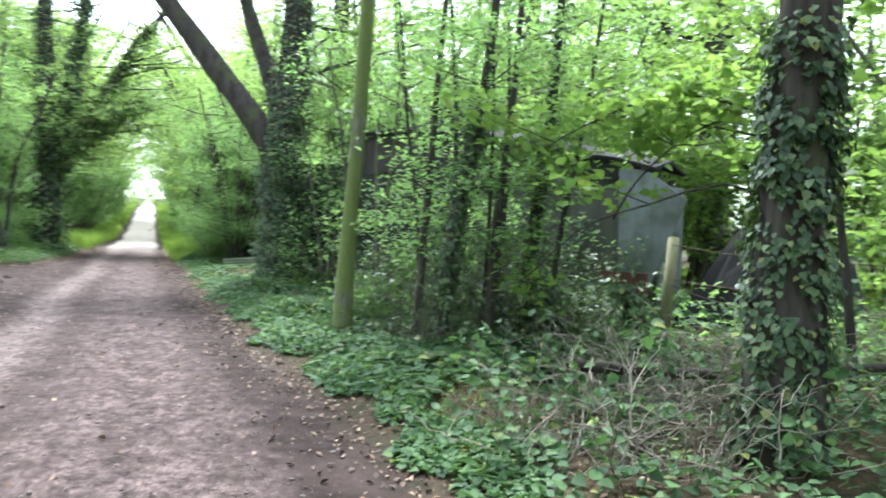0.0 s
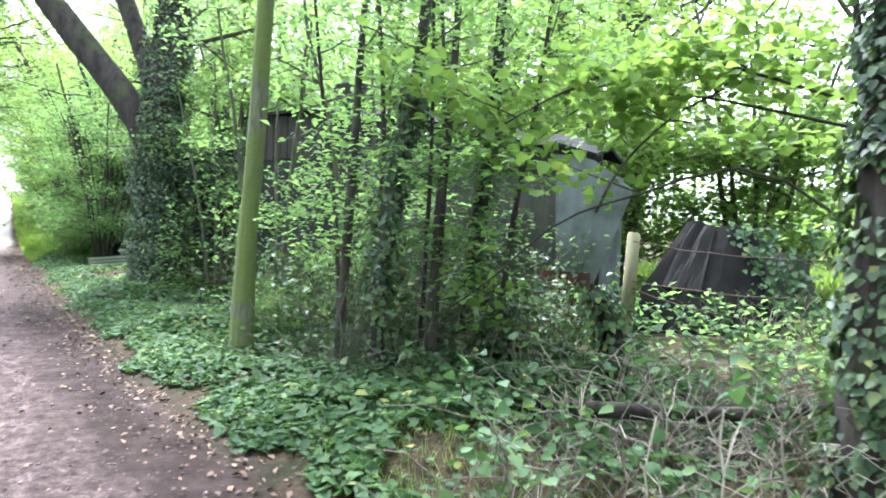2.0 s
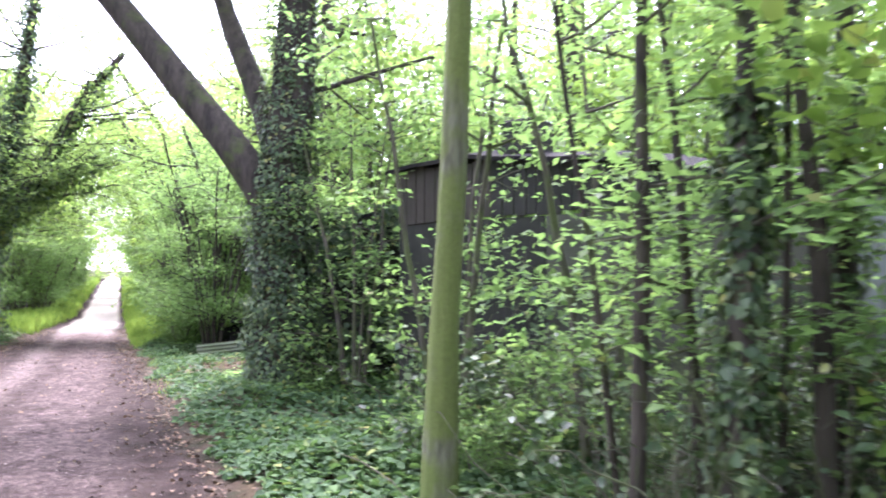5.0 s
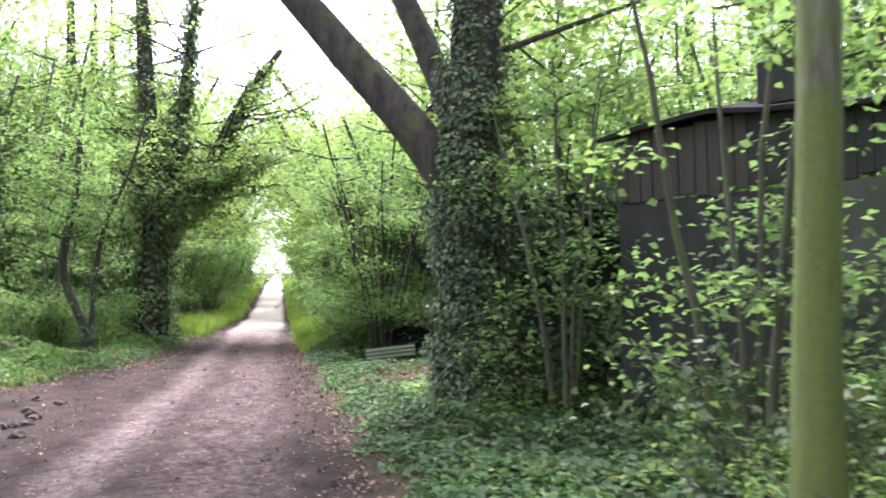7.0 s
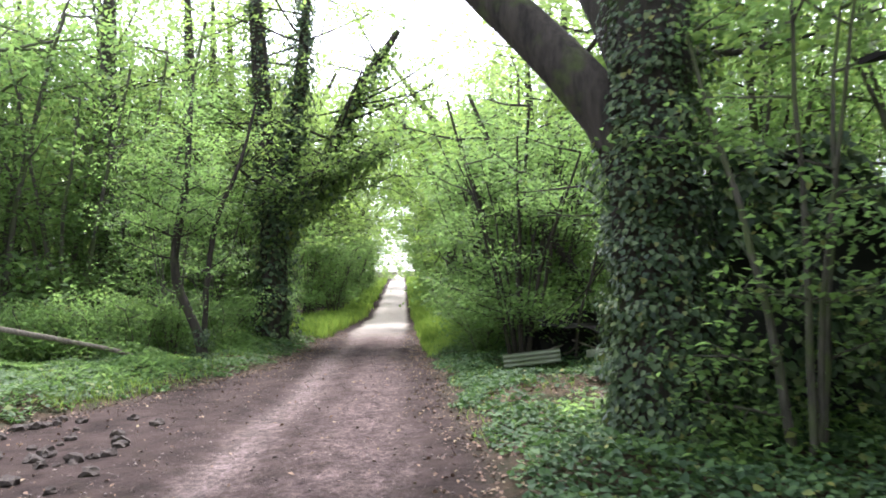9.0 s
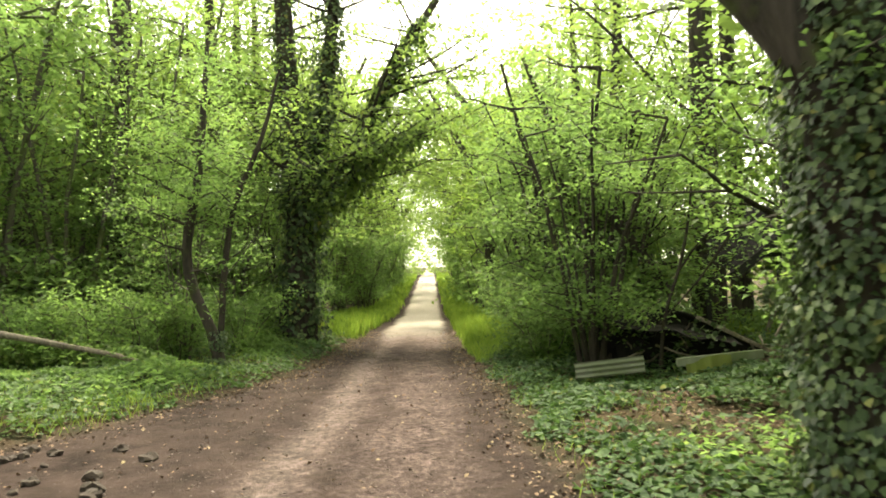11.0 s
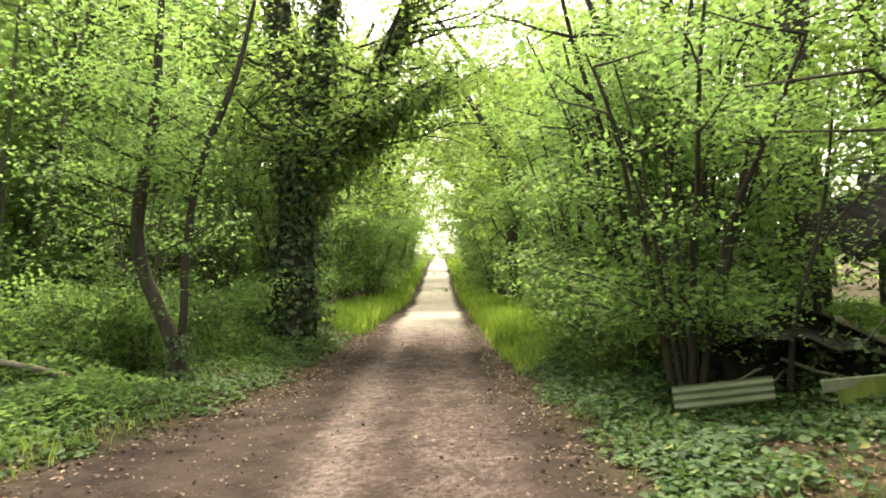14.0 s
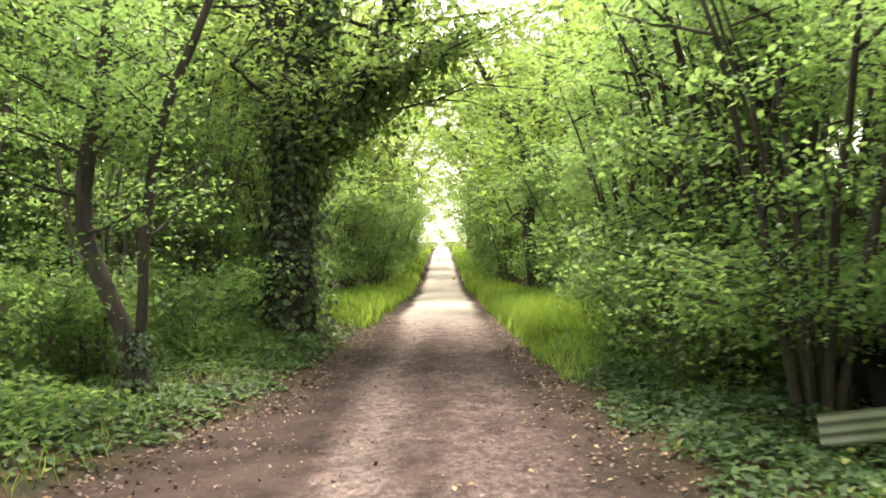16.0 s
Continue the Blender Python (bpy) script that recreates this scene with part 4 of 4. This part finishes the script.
def bevelled_box(x0, x1, y0, y1, z0, z1, bevel=0.006):
    bm = bmesh.new()
    box(bm, x0, x1, y0, y1, z0, z1)
    bmesh.ops.bevel(bm, geom=bm.edges[:], offset=bevel, segments=1, affect="EDGES")
    return bm


def corrugated(length, height, pitch=0.075, depth=0.012, thick=0.004, jag=0.0, rng=None):
    """A corrugated sheet standing on its edge: length along x, ribs upright along z."""
    n = int(length / pitch * 6)
    bm = bmesh.new()
    rows = []
    for side in (0, 1):
        lo, hi = [], []
        for i in range(n + 1):
            x = length * i / n
            y = depth * math.sin(2 * math.pi * x / pitch) + side * thick
            cut = jag * (noise.noise((x * 3.1, 0.7, 2.0)) if jag else 0)
            lo.append(bm.verts.new((x, y, 0)))
            hi.append(bm.verts.new((x, y, height + cut)))
        rows.append((lo, hi))
    (la, ha), (lb, hb) = rows
    for i in range(n):
        bm.faces.new((la[i], la[i + 1], ha[i + 1], ha[i]))
        bm.faces.new((lb[i + 1], lb[i], hb[i], hb[i + 1]))
        bm.faces.new((ha[i], ha[i + 1], hb[i + 1], hb[i]))
        bm.faces.new((la[i + 1], la[i], lb[i], lb[i + 1]))
    for i in (0, n):
        bm.faces.new((la[i], ha[i], hb[i], lb[i]))
    return bm


def derelict_shed():
    """The long board shed behind the thicket. Local x runs along the front wall, from the far corner towards the start of the walk."""
    fx, fy, nx, ny = 3.85, 15.5, 7.2, 10.3
    ang = math.degrees(math.atan2(ny - fy, nx - fx))
    z = float(land(5.5, 12.8)) - 0.1
    t = thing("derelict_shed", "derelict shed of dark weathered boards with a sagging roof", "shed", fx, fy, z, rz=ang)
    length = math.hypot(nx - fx, ny - fy)
    rng = np.random.default_rng(61)
    top = lambda s: float(np.interp(s, (0, 1.3, 2.5, 4.4, 5.2, 6.1, 6.6), (3.15, 3.22, 3.1, 2.76, 2.64, 2.4, 2.05)))
    wall = part("wall", bevelled_box(0.02, length - 0.02, 0.03, 0.08, 0, 2.3), BOARD_DARK, t, "dark grey lower wall panels")
    part("end_wall", bevelled_box(-0.0, 0.06, 0.085, 1.0, 0, 2.9), BOARD_DARK, t)
    part("near_end_wall", bevelled_box(length - 0.06, length, 0.085, 1.0, 0, 2.2), SHEET_GREY, t)
    part("back_wall", bevelled_box(0.07, length - 0.07, 1.0, 1.06, 0, 1.6), BOARD_DARK, t)
    # boards of the front wall
    s = 0.0
    while s < length - 0.05:
        w = rng.uniform(0.13, 0.19)
        w = min(w, length - s)
        lower = min(2.46, top(s) - 0.3) + rng.normal(0, 0.015)
        b = part("board", bevelled_box(s + 0.003, s + w - 0.006, -0.012 + rng.normal(0, 0.003), 0.024, lower, top(s) + rng.normal(0, 0.02)), BOARD_BROWN if s < 1.4 else BOARD_DARK, wall)
        s += w
    # lower panels, each a sheet
    s = 0.0
    for w in (1.1, 1.15, 1.2, 1.2, 1.15, length - 5.85):
        part("panel", bevelled_box(s + 0.01, s + w - 0.01, 0.0 + rng.uniform(0, 0.01), 0.026, 0.02, min(2.45, top(s + w) - 0.31)), PANEL_OLIVE if s > 2 else BOARD_DARK, wall)
        s += w
    # roof: two slopes with overhang and broken felt
    for name, y0, z0, y1, z1, dx in (("roof", -0.12, 0.0, 0.55, 0.16, 0.0), ("roof", 0.555, 0.16, 1.15, 0.0, 0.05)):
        bm = bmesh.new()
        n = 24
        cols = []
        for i in range(n + 1):
            x = -0.15 + (length + 0.1) * i / n
            sag = 0.03 * math.sin(x * 2.3) + 0.012 * math.sin(x * 7.1)
            cols.append([bm.verts.new((x, y, top(x) + zz + sag + th)) for y, zz, th in ((y0, z0, 0), (y1, z1, 0), (y1, z1, 0.05), (y0, z0, 0.05))])
        for a, b in zip(cols, cols[1:]):
            for k in range(4):
                bm.faces.new((a[k], b[k], b[(k + 1) % 4], a[(k + 1) % 4]))
        bm.faces.new(cols[0])
        bm.faces.new(cols[-1])
        part(name, bm, SHEET_BLACK, t, "black sagging felt roof")
    # vent box on the eaves
    part("roof_box", bevelled_box(1.5, 2.0, 0.2, 0.7, top(1.7) + 0.1, top(1.7) + 0.55, 0.02), BOARD_DARK, t, "dark wooden box on the roof")
    # grey sheet leaning out at the near end
    bm = bmesh.new()
    outline = ((5.6, 0.78), (6.15, 0.7), (6.4, 1.3), (6.66, 1.95), (6.1, 2.36), (5.9, 2.42), (5.55, 2.45))
    rows = [[bm.verts.new((x, y - 0.05 * (x - 4.85), z)) for x, z in outline] for y in (-0.06, -0.035)]
    bm.faces.new(rows[0])
    bm.faces.new(list(reversed(rows[1])))
    for k in range(len(outline)):
        q = (k + 1) % len(outline)
        bm.faces.new((rows[0][k], rows[1][k], rows[1][q], rows[0][q]))
    part("loose_sheet", bm, SHEET_GREY, t, "pale grey sheet hanging askew")
    # ivy and bramble over the lower wall
    n = 3000
    x, h = rng.uniform(0, length, n), rng.uniform(0, 1, n) ** 1.3 * 1.7
    keep = np.sin(x * 2.3 + h * 2) + np.sin(x * 5.1 - h * 3.3) + rng.normal(0, 0.5, n) > 0.35 + 0.3 * h
    c = np.stack([x, -0.08 - 0.22 * rng.random(n), h + 0.05], 1)[keep]
    leaf_cloud("ivy", c, 0.075, LEAF_IVY, t, rng, 0.6, "broad", 0.95, np.tile((0.0, -1.0, 0.4), (len(c), 1)))
    part("rusty_plate", bevelled_box(length - 0.85, length - 0.08, -0.15, -0.1, 0.1, 0.85), RUST, t, "rust-red lower plate")


derelict_shed()


def low_hut():
    """Small dark lean-to behind the great tree."""
    t = thing("lean_to", "small dark lean-to with a steep slipped roof", "shed", 3.2, 17.2)
    part("wall", bevelled_box(0, 1.6, 0, 0.08, 0, 2.0), BOARD_DARK, t)
    part("side_wall", bevelled_box(0, 0.08, 0.085, 1.6, 0, 2.3), BOARD_DARK, t)
    bm = bmesh.new()
    vs = [bm.verts.new(p) for p in ((-0.2, -0.2, 2.35), (1.0, -0.2, 2.65), (1.8, -0.2, 1.5), (-0.2, 1.7, 2.35), (1.0, 1.7, 2.65), (1.8, 1.7, 1.5))]
    up = [bm.verts.new((v.co.x + 0.02, v.co.y, v.co.z + 0.06)) for v in vs]
    for a, b, c, d in ((0, 1, 4, 3), (1, 2, 5, 4)):
        bm.faces.new((vs[a], vs[b], vs[c], vs[d]))
        bm.faces.new((up[d], up[c], up[b], up[a]))
    for a, b in ((0, 1), (1, 2), (2, 5), (5, 4), (4, 3), (3, 0)):
        bm.faces.new((vs[a], vs[b], up[b], up[a]))
    part("roof", bm, SHEET_BLACK, t, "dark slipped roof sheet")
    rng = np.random.default_rng(33)
    n = 2600
    x, z = rng.uniform(-0.25, 1.9, n), rng.uniform(0.1, 2.75, n)
    z = np.minimum(z, np.interp(x, (-0.2, 1.0, 1.9), (2.45, 2.75, 1.5)) + 0.08)
    keep = np.sin(x * 5 + z * 3) + np.sin(z * 4.1 - x * 2) + rng.normal(0, 0.6, n) > -0.3
    c = np.stack([x, -0.24 - 0.1 * rng.random(n), z], 1)[keep]
    leaf_cloud("ivy", c, 0.1, LEAF_IVY, t, rng, 0.6, "broad", 0.95, np.tile((0.0, -1.0, 0.3), (len(c), 1)))


low_hut()


def collapsed_hut():
    """Dark collapsed roof beyond the fence post."""
    t = thing("collapsed_roof", "collapsed dark roof sheets lying among brambles", "ruin", 8.0, 9.2, rz=-38)
    rng = np.random.default_rng(71)

    def slab(name, corners, mat, label):
        bm = bmesh.new()
        n = 10
        a, b, c, d = [Vector(p) for p in corners]
        rows = []
        for i in range(n + 1):
            u = i / n
            rows.append([a.lerp(b, u).lerp(d.lerp(c, u), k / 4) + Vector((0, 0, 0.07 * noise.noise((u * 4, k * 1.1, 5.0)))) for k in range(5)])
        lo = [[bm.verts.new(p) for p in r] for r in rows]
        hi = [[bm.verts.new(p + Vector((0.0, -0.03, 0.035))) for p in r] for r in rows]
        for i in range(n):
            for k in range(4):
                bm.faces.new((lo[i][k], lo[i + 1][k], lo[i + 1][k + 1], lo[i][k + 1]))
                bm.faces.new((hi[i][k], hi[i][k + 1], hi[i + 1][k + 1], hi[i + 1][k]))
            bm.faces.new((lo[i][0], hi[i][0], hi[i + 1][0], lo[i + 1][0]))
            bm.faces.new((lo[i][4], lo[i + 1][4], hi[i + 1][4], hi[i][4]))
        for i in (0, n):
            for k in range(4):
                bm.faces.new((lo[i][k], lo[i][k + 1], hi[i][k + 1], hi[i][k]))
        part(name, bm, mat, t, label)

    slab("sheet", ((-1.05, 0, 0.0), (0.95, 0, 0.0), (0.75, 0.7, 1.35), (-0.15, 0.7, 1.45)), SHEET_BLACK, "black bent roofing sheet")
    slab("sheet", ((-1.05, 0, 0.02), (-0.15, 0.72, 1.46), (-0.1, 1.6, 1.2), (-0.9, 1.5, 0.1)), SHEET_BLACK, "black bent roofing sheet")
    slab("sheet", ((-0.5, 0.24, 0.55), (0.0, 0.22, 0.5), (0.22, 0.66, 1.36), (-0.1, 0.68, 1.4)), BOARD_TENT, "grey-brown loose board")
    n = 900
    u, z = rng.uniform(0.2, 1.5, n), rng.uniform(0.0, 1.45, n)
    keep = (np.sin(u * 6 + z * 3) + u * 1.2 + rng.normal(0, 0.5, n) > 1.0)
    c = np.stack([u, 0.52 * z - 0.1 - 0.12 * rng.random(n), z], 1)[keep]
    leaf_cloud("ivy", c, 0.08, LEAF_GROUND, t, rng, 0.6, "broad", 0.95, np.tile((0.0, -1.0, 0.4), (len(c), 1)))
    slab("sheet", ((0.8, 0.1, 0.0), (1.7, 0.6, 0.0), (1.5, 1.1, 0.95), (0.7, 0.75, 1.2)), BOARD_DARK, "dark leaning board")


collapsed_hut()


def fence():
    t = thing("fence", "pale round wooden fence post with rusty wires", "fence", 6.05, 8.45)
    z = t.matrix_basis.translation.z
    h = 1.62 - z
    bm = bmesh.new()
    bmesh.ops.create_cone(bm, cap_ends=True, segments=14, radius1=0.075, radius2=0.068, depth=h, matrix=Matrix.Translation((0, 0, h / 2 - 0.02)))
    bmesh.ops.bevel(bm, geom=[e for e in bm.edges if abs(e.verts[0].co.z - e.verts[1].co.z) < 1e-4], offset=0.012, segments=2, affect="EDGES")
    part("post", bm, POST_WOOD, t, "pale weathered round post", True).matrix_basis = pose(0, 0, 0, 0, 4, 0)
    bm = bmesh.new()
    bmesh.ops.create_cone(bm, cap_ends=True, segments=12, radius1=0.06, radius2=0.055, depth=1.3, matrix=Matrix.Translation((3.2, -1.6, 0.6)))
    part("post", bm, POST_WOOD, t, "pale weathered round post", True)
    rng = np.random.default_rng(4)
    for zz, sag in ((h - 0.12, -0.12), (h - 0.55, -0.1), (h - 0.62, -0.3)):
        Tubes().add(wander((0.02, -0.07, zz), (3.2, -1.66, zz - 0.05), 14, 0.03, rng, sag), (0.006, 0.006), 5).make("wire", WIRE, t)


fence()


def brambles():
    """Tangle of dead and green bramble stems on the bank."""
    rng = np.random.default_rng(83)
    groups = (("bramble_tangle", "tangle of pale dead bramble stems and twigs", 3.1, 4.6, 1.3, 170, DEAD_WOOD, 0.0055),
              ("bramble_tangle", "tangle of pale dead bramble stems and twigs", 4.2, 5.6, 1.3, 130, DEAD_WOOD, 0.006),
              ("bramble_tangle", "arching grey bramble stems under the hazels", 4.0, 7.6, 1.3, 50, BARK_GREY, 0.006),
              ("undergrowth", "dark twiggy undergrowth round the hazel stems", 3.45, 8.6, 1.2, 170, BARK_GREY, 0.006),
              ("undergrowth", "dark twiggy undergrowth round the hazel stems", 4.9, 9.2, 1.2, 130, BARK_GREY, 0.006),
              ("undergrowth", "dark twiggy undergrowth before the shed wall", 3.5, 11.6, 1.1, 110, BARK_GREY, 0.006),
              ("bramble_tangle", "upright grey dead stems beside the collapsed roof", 7.6, 7.0, 1.4, 50, DEAD_WOOD, 0.008),
              ("bramble_tangle", "green bramble climbing over the collapsed roof", 8.5, 8.6, 1.2, 60, BARK_GREY, 0.007))
    for name, label, x, y, w, n, mat, r in groups:
        t = thing(name, label, "bramble", x, y, group="bramble tangles")
        tub, leaves = Tubes(), []
        for _ in range(n):
            a, d = rng.uniform(0, 2 * np.pi), w * math.sqrt(rng.random()) * 0.75
            p = np.array((d * math.cos(a), d * math.sin(a), 0))
            p[2] = float(land(x + p[0], y + p[1])) - float(land(x, y)) - 0.02
            q = p + np.array((rng.normal(0, 0.5), rng.normal(0, 0.5), rng.uniform(0.1, 0.75) * (1.7 if name == "undergrowth" else 1.0)))
            line = wander(p, q, 9, 0.16, rng, rng.uniform(0, 0.2))
            tub.add(line, (r * rng.uniform(0.6, 1.5), r * 0.4), 5)
            if rng.random() < (0.3 if name == "undergrowth" else 0.1):
                leaves.extend(line[3:])
        tub.make("tangle", mat, t, "stuff")
        leaf_cloud("leaves", sprays(leaves, 5, 0.14, 0.05, rng), 0.075, LEAF_IVY if name == "undergrowth" else LEAF_GROUND, t, rng, 0.5, "broad", 0.8)


brambles()


def fallen_wood():
    rng = np.random.default_rng(91)
    for x, y, pts, r, mat, label in (
            (-6.3, 26.9, [(-1.7, -0.4, 0.98), (-0.5, -0.1, 0.68), (0.5, 0.2, 0.40), (1.4, 0.5, 0.0)], 0.06, DEAD_WOOD, "pale fallen log lying in the undergrowth"),
            (-6.6, 28.2, [(-0.8, -0.3, 0.45), (0.2, 0.1, 0.55), (1.0, 0.5, 0.3)], 0.03, BARK_DARK, "dark fallen branch in the undergrowth"),
            (3.9, 5.0, [(-0.9, 0.4, 0.35), (0.1, 0.0, 0.33), (1.5, -0.4, 0.42)], 0.05, BARK_DARK, "dark rotten log among the brambles")):
        t = thing("fallen_log", label, "log", x, y)
        Tubes().add(smooth_line(pts, 12), (r, r * 0.7), 9, 0.08, rng).make("log", mat, t)
    # bare pale stems standing in front of the tangle
    for x, y, h, fork in ((2.62, 4.0, 0.75, 0.25), (3.42, 3.62, 0.5, -0.3), (3.2, 4.9, 0.6, 0.2), (2.95, 5.3, 0.55, -0.2)):
        t = thing("dead_stem", "bare pale forked dead stem", "dead stem", x, y, group="dead stems")
        tub = Tubes()
        line = wander((0, 0, -0.03), (0.04, 0.02, h), 8, 0.04, rng)
        tub.add(line, (0.008, 0.004), 6)
        tub.add(wander(line[5], line[5] + (fork, 0.08, h * 0.45), 6, 0.04, rng), (0.005, 0.002), 5)
        tub.add(wander(line[6], line[6] + (-fork * 0.7, 0.0, h * 0.35), 6, 0.04, rng), (0.004, 0.002), 5)
        tub.add(wander(line[3], line[3] + (fork * 0.9, -0.05, h * 0.25), 6, 0.04, rng), (0.004, 0.002), 5)
        tub.make("stem", PALE_STEM, t)
    # clods of earth on the widened track
    for k in range(40):
        x, y = rng.uniform(-4.9, -2.6), rng.uniform(17.0, 21.4)
        bm = bmesh.new()
        s = rng.uniform(0.035, 0.11)
        bmesh.ops.create_icosphere(bm, subdivisions=2, radius=s)
        for v in bm.verts:
            v.co *= 1 + 0.7 * noise.noise(v.co * 22 + Vector((k, 0, 0)))
            v.co.z *= 0.7
        ob = part("earth_clod", bm, SOIL, None)
        ob.matrix_basis = pose(x, y, float(land(x, y)) + s * 0.2)
        tagged(ob, "dark lump of earth lying on the track", "clod", "earth clods")


def soil_material():
    m, nt, out = material("dark_soil")
    n = noise_node(nt, 30.0, 6.0)
    principled(nt, out, ramp(nt, n, [(0.3, (0.02, 0.016, 0.013)), (0.7, (0.06, 0.045, 0.035))]), 0.95, 0, n, 0.8, 0.02)
    return m


SOIL = soil_material()
fallen_wood()


def rubble():
    """Fallen sheets and debris under the thicket."""
    rng = np.random.default_rng(95)
    t = thing("corrugated_sheet", "pale grey-green corrugated sheet lying on its edge", "sheet", 2.05, 24.97, 0.28, rz=-4)
    ob = part("sheet", corrugated(0.26, 1.08, 0.085, 0.012, 0.004), SHEET_PALE, t)
    ob.matrix_basis = pose(0, 0, 0.28, 0, 85, 0)
    t = thing("timber_board", "pale weathered board propped on rubble", "board", 3.62, 24.8, 0.4, rz=-10)
    part("plank", bevelled_box(0, 1.3, 0, 0.04, 0.06, 0.2, 0.012), SHEET_PALE, t).matrix_basis = pose(0, 0, 0, 0, -5, 0)
    t = thing("yellow_sheet", "yellow-green algae-stained sheet hanging under the board", "sheet", 3.72, 24.66, 0.2, rz=-10)
    part("sheet", corrugated(0.68, 0.36, 0.22, 0.012, 0.004, 0.1), SHEET_YELLOW, t).matrix_basis = pose(0.02, 0, 0, -8, -5, 0)
    t = thing("fallen_roof", "fallen black roofing sheets heaped on rubble", "ruin", 4.0, 26.0, 0.35)
    t.scale = (1.25, 1.2, 1.3)
    for k, (pos, size) in enumerate((((-0.1, 0.1, 0.55, 14, 10, 8), (1.7, 1.1)), ((0.5, 0.3, 0.34, -26, 24, -6), (1.3, 0.8)), ((-0.45, 0.0, 0.25, -60, -4, 6), (1.3, 0.5)))):
        bm = bmesh.new()
        w, d = size
        bmesh.ops.create_grid(bm, x_segments=14, y_segments=6, size=0.5)
        for v in bm.verts:
            v.co = Vector((v.co.x * w, v.co.y * d, 0.06 * noise.noise((v.co.x * 5, v.co.y * 4, k)) - 0.12 * v.co.x ** 2))
        ret = bmesh.ops.extrude_face_region(bm, geom=bm.faces[:])
        bmesh.ops.translate(bm, verts=[g for g in ret["geom"] if isinstance(g, bmesh.types.BMVert)], vec=(0, 0, 0.02))
        part("roof_sheet", bm, SHEET_BLACK, t).matrix_basis = pose(*pos)
    bm = bmesh.new()
    top = ((-0.85, 0.5), (-0.56, 0.56), (-0.14, 0.82), (0.24, 0.6), (0.72, 0.36), (1.0, 0.22), (1.25, 0.12))
    rows = []
    for y in (0.0, 0.04):
        rows.append([bm.verts.new((x, y + 0.05 * math.sin(x * 7), z)) for x, z in top] + [bm.verts.new((x, y - 0.1 + 0.06 * math.sin(x * 5), -0.2)) for x, z in reversed(top)])
    bm.faces.new(rows[0])
    bm.faces.new(list(reversed(rows[1])))
    for i in range(14):
        bm.faces.new((rows[0][i], rows[1][i], rows[1][(i + 1) % 14], rows[0][(i + 1) % 14]))
    part("roof_sheet", bm, SHEET_BLACK, t).matrix_basis = pose(0, -0.12, 0, -14, 0, 4)
    part("edge_board", bevelled_box(0, 1.15, -0.02, 0.02, 0, 0.05, 0.006), DEAD_WOOD, t, "pale splintered edge board").matrix_basis = pose(0.2, -0.2, 0.62, 0, 26, 0)
    tub = Tubes()
    for _ in range(26):
        p = np.array((rng.uniform(-0.8, 1.4), rng.uniform(-0.5, 0.5), rng.uniform(-0.05, 0.4)))
        tub.add(wander(p, p + rng.normal(0, 0.45, 3) * (1, 0.6, 0.5), 6, 0.05, rng), (0.018, 0.008), 5)
    tub.make("brushwood", DEAD_WOOD, t, "stuff")
    c = np.stack([rng.uniform(-0.7, 1.6, 700), rng.uniform(-0.55, 0.2, 700), rng.uniform(-0.1, 0.75, 700)], 1)
    c = c[np.sin(c[:, 0] * 5) + np.sin(c[:, 2] * 6 + c[:, 0] * 2) > 0.1]
    leaf_cloud("ivy", c, 0.075, LEAF_IVY, t, rng, 0.6, "broad", 0.9)
    # standing remains of a frame
    t = thing("ruined_shelter", "broken dark timber shelter with a torn black sheet", "shelter", 5.7, 29.3)
    plank = thing("leaning_plank", "dark plank wedged against the ivy trunk", "plank", 4.7, 23.12, 1.5)
    part("board", bevelled_box(0, 0.95, 0, 0.04, 0, 0.16), BOARD_DARK, plank).matrix_basis = pose(0, 0, 0, 0, -30, 0)
    part("post", bevelled_box(-0.05, 0.05, -0.05, 0.05, -0.05, 1.8, 0.01), BOARD_DARK, t)
    part("beam", bevelled_box(-0.05, 1.6, -0.055, 0.045, 1.81, 1.9, 0.01), BOARD_DARK, t)
    part("post", bevelled_box(1.5, 1.6, -0.05, 0.05, -0.05, 1.8, 0.01), BOARD_DARK, t)
    bm = corrugated(1.75, 1.1, 0.2, 0.007, 0.006, 0.35)
    part("roof_sheet", bm, SHEET_BLACK, t, "torn black roofing sheet").matrix_basis = pose(0.42, -0.35, 1.5, -58, -36, 0)
    part("fascia", bevelled_box(0, 1.7, -0.02, 0.02, -0.12, 0.06, 0.006), BOARD_DARK, t).matrix_basis = pose(0.45, -0.42, 1.5, 0, -36, 0)
    part("rafter", bevelled_box(0, 1.7, 0, 0.06, -0.1, 0.0, 0.006), BOARD_DARK, t).matrix_basis = pose(0.5, 0.2, 1.45, 0, -36, 0)
    n = 2600
    u, w = rng.uniform(0, 1, n), rng.uniform(0, 1, n)
    c = np.stack([0.75 + 1.75 * u, -0.45 + 0.35 * rng.normal(0, 0.5, n), w * (0.95 + 1.1 * u)], 1)
    c = c[(np.sin(c[:, 0] * 4.1 + 1) + np.sin(c[:, 2] * 4.7 + c[:, 0] * 2.3) + rng.normal(0, 0.4, n) > -0.35) & (c[:, 0] + 0.4 * np.sin(c[:, 2] * 3) > 0.85)]
    leaf_cloud("ivy", c, 0.095, LEAF_IVY, t, rng, 0.6, "broad", 0.95, np.tile((0.0, -1.0, 0.4), (len(c), 1)))
    part("prop", bevelled_box(0, 0.09, -0.3, -0.25, 0, 1.5, 0.008), DEAD_WOOD, t, "pale leaning prop").matrix_basis = pose(0.95, 0, 0, 0, 22, 0)


rubble()
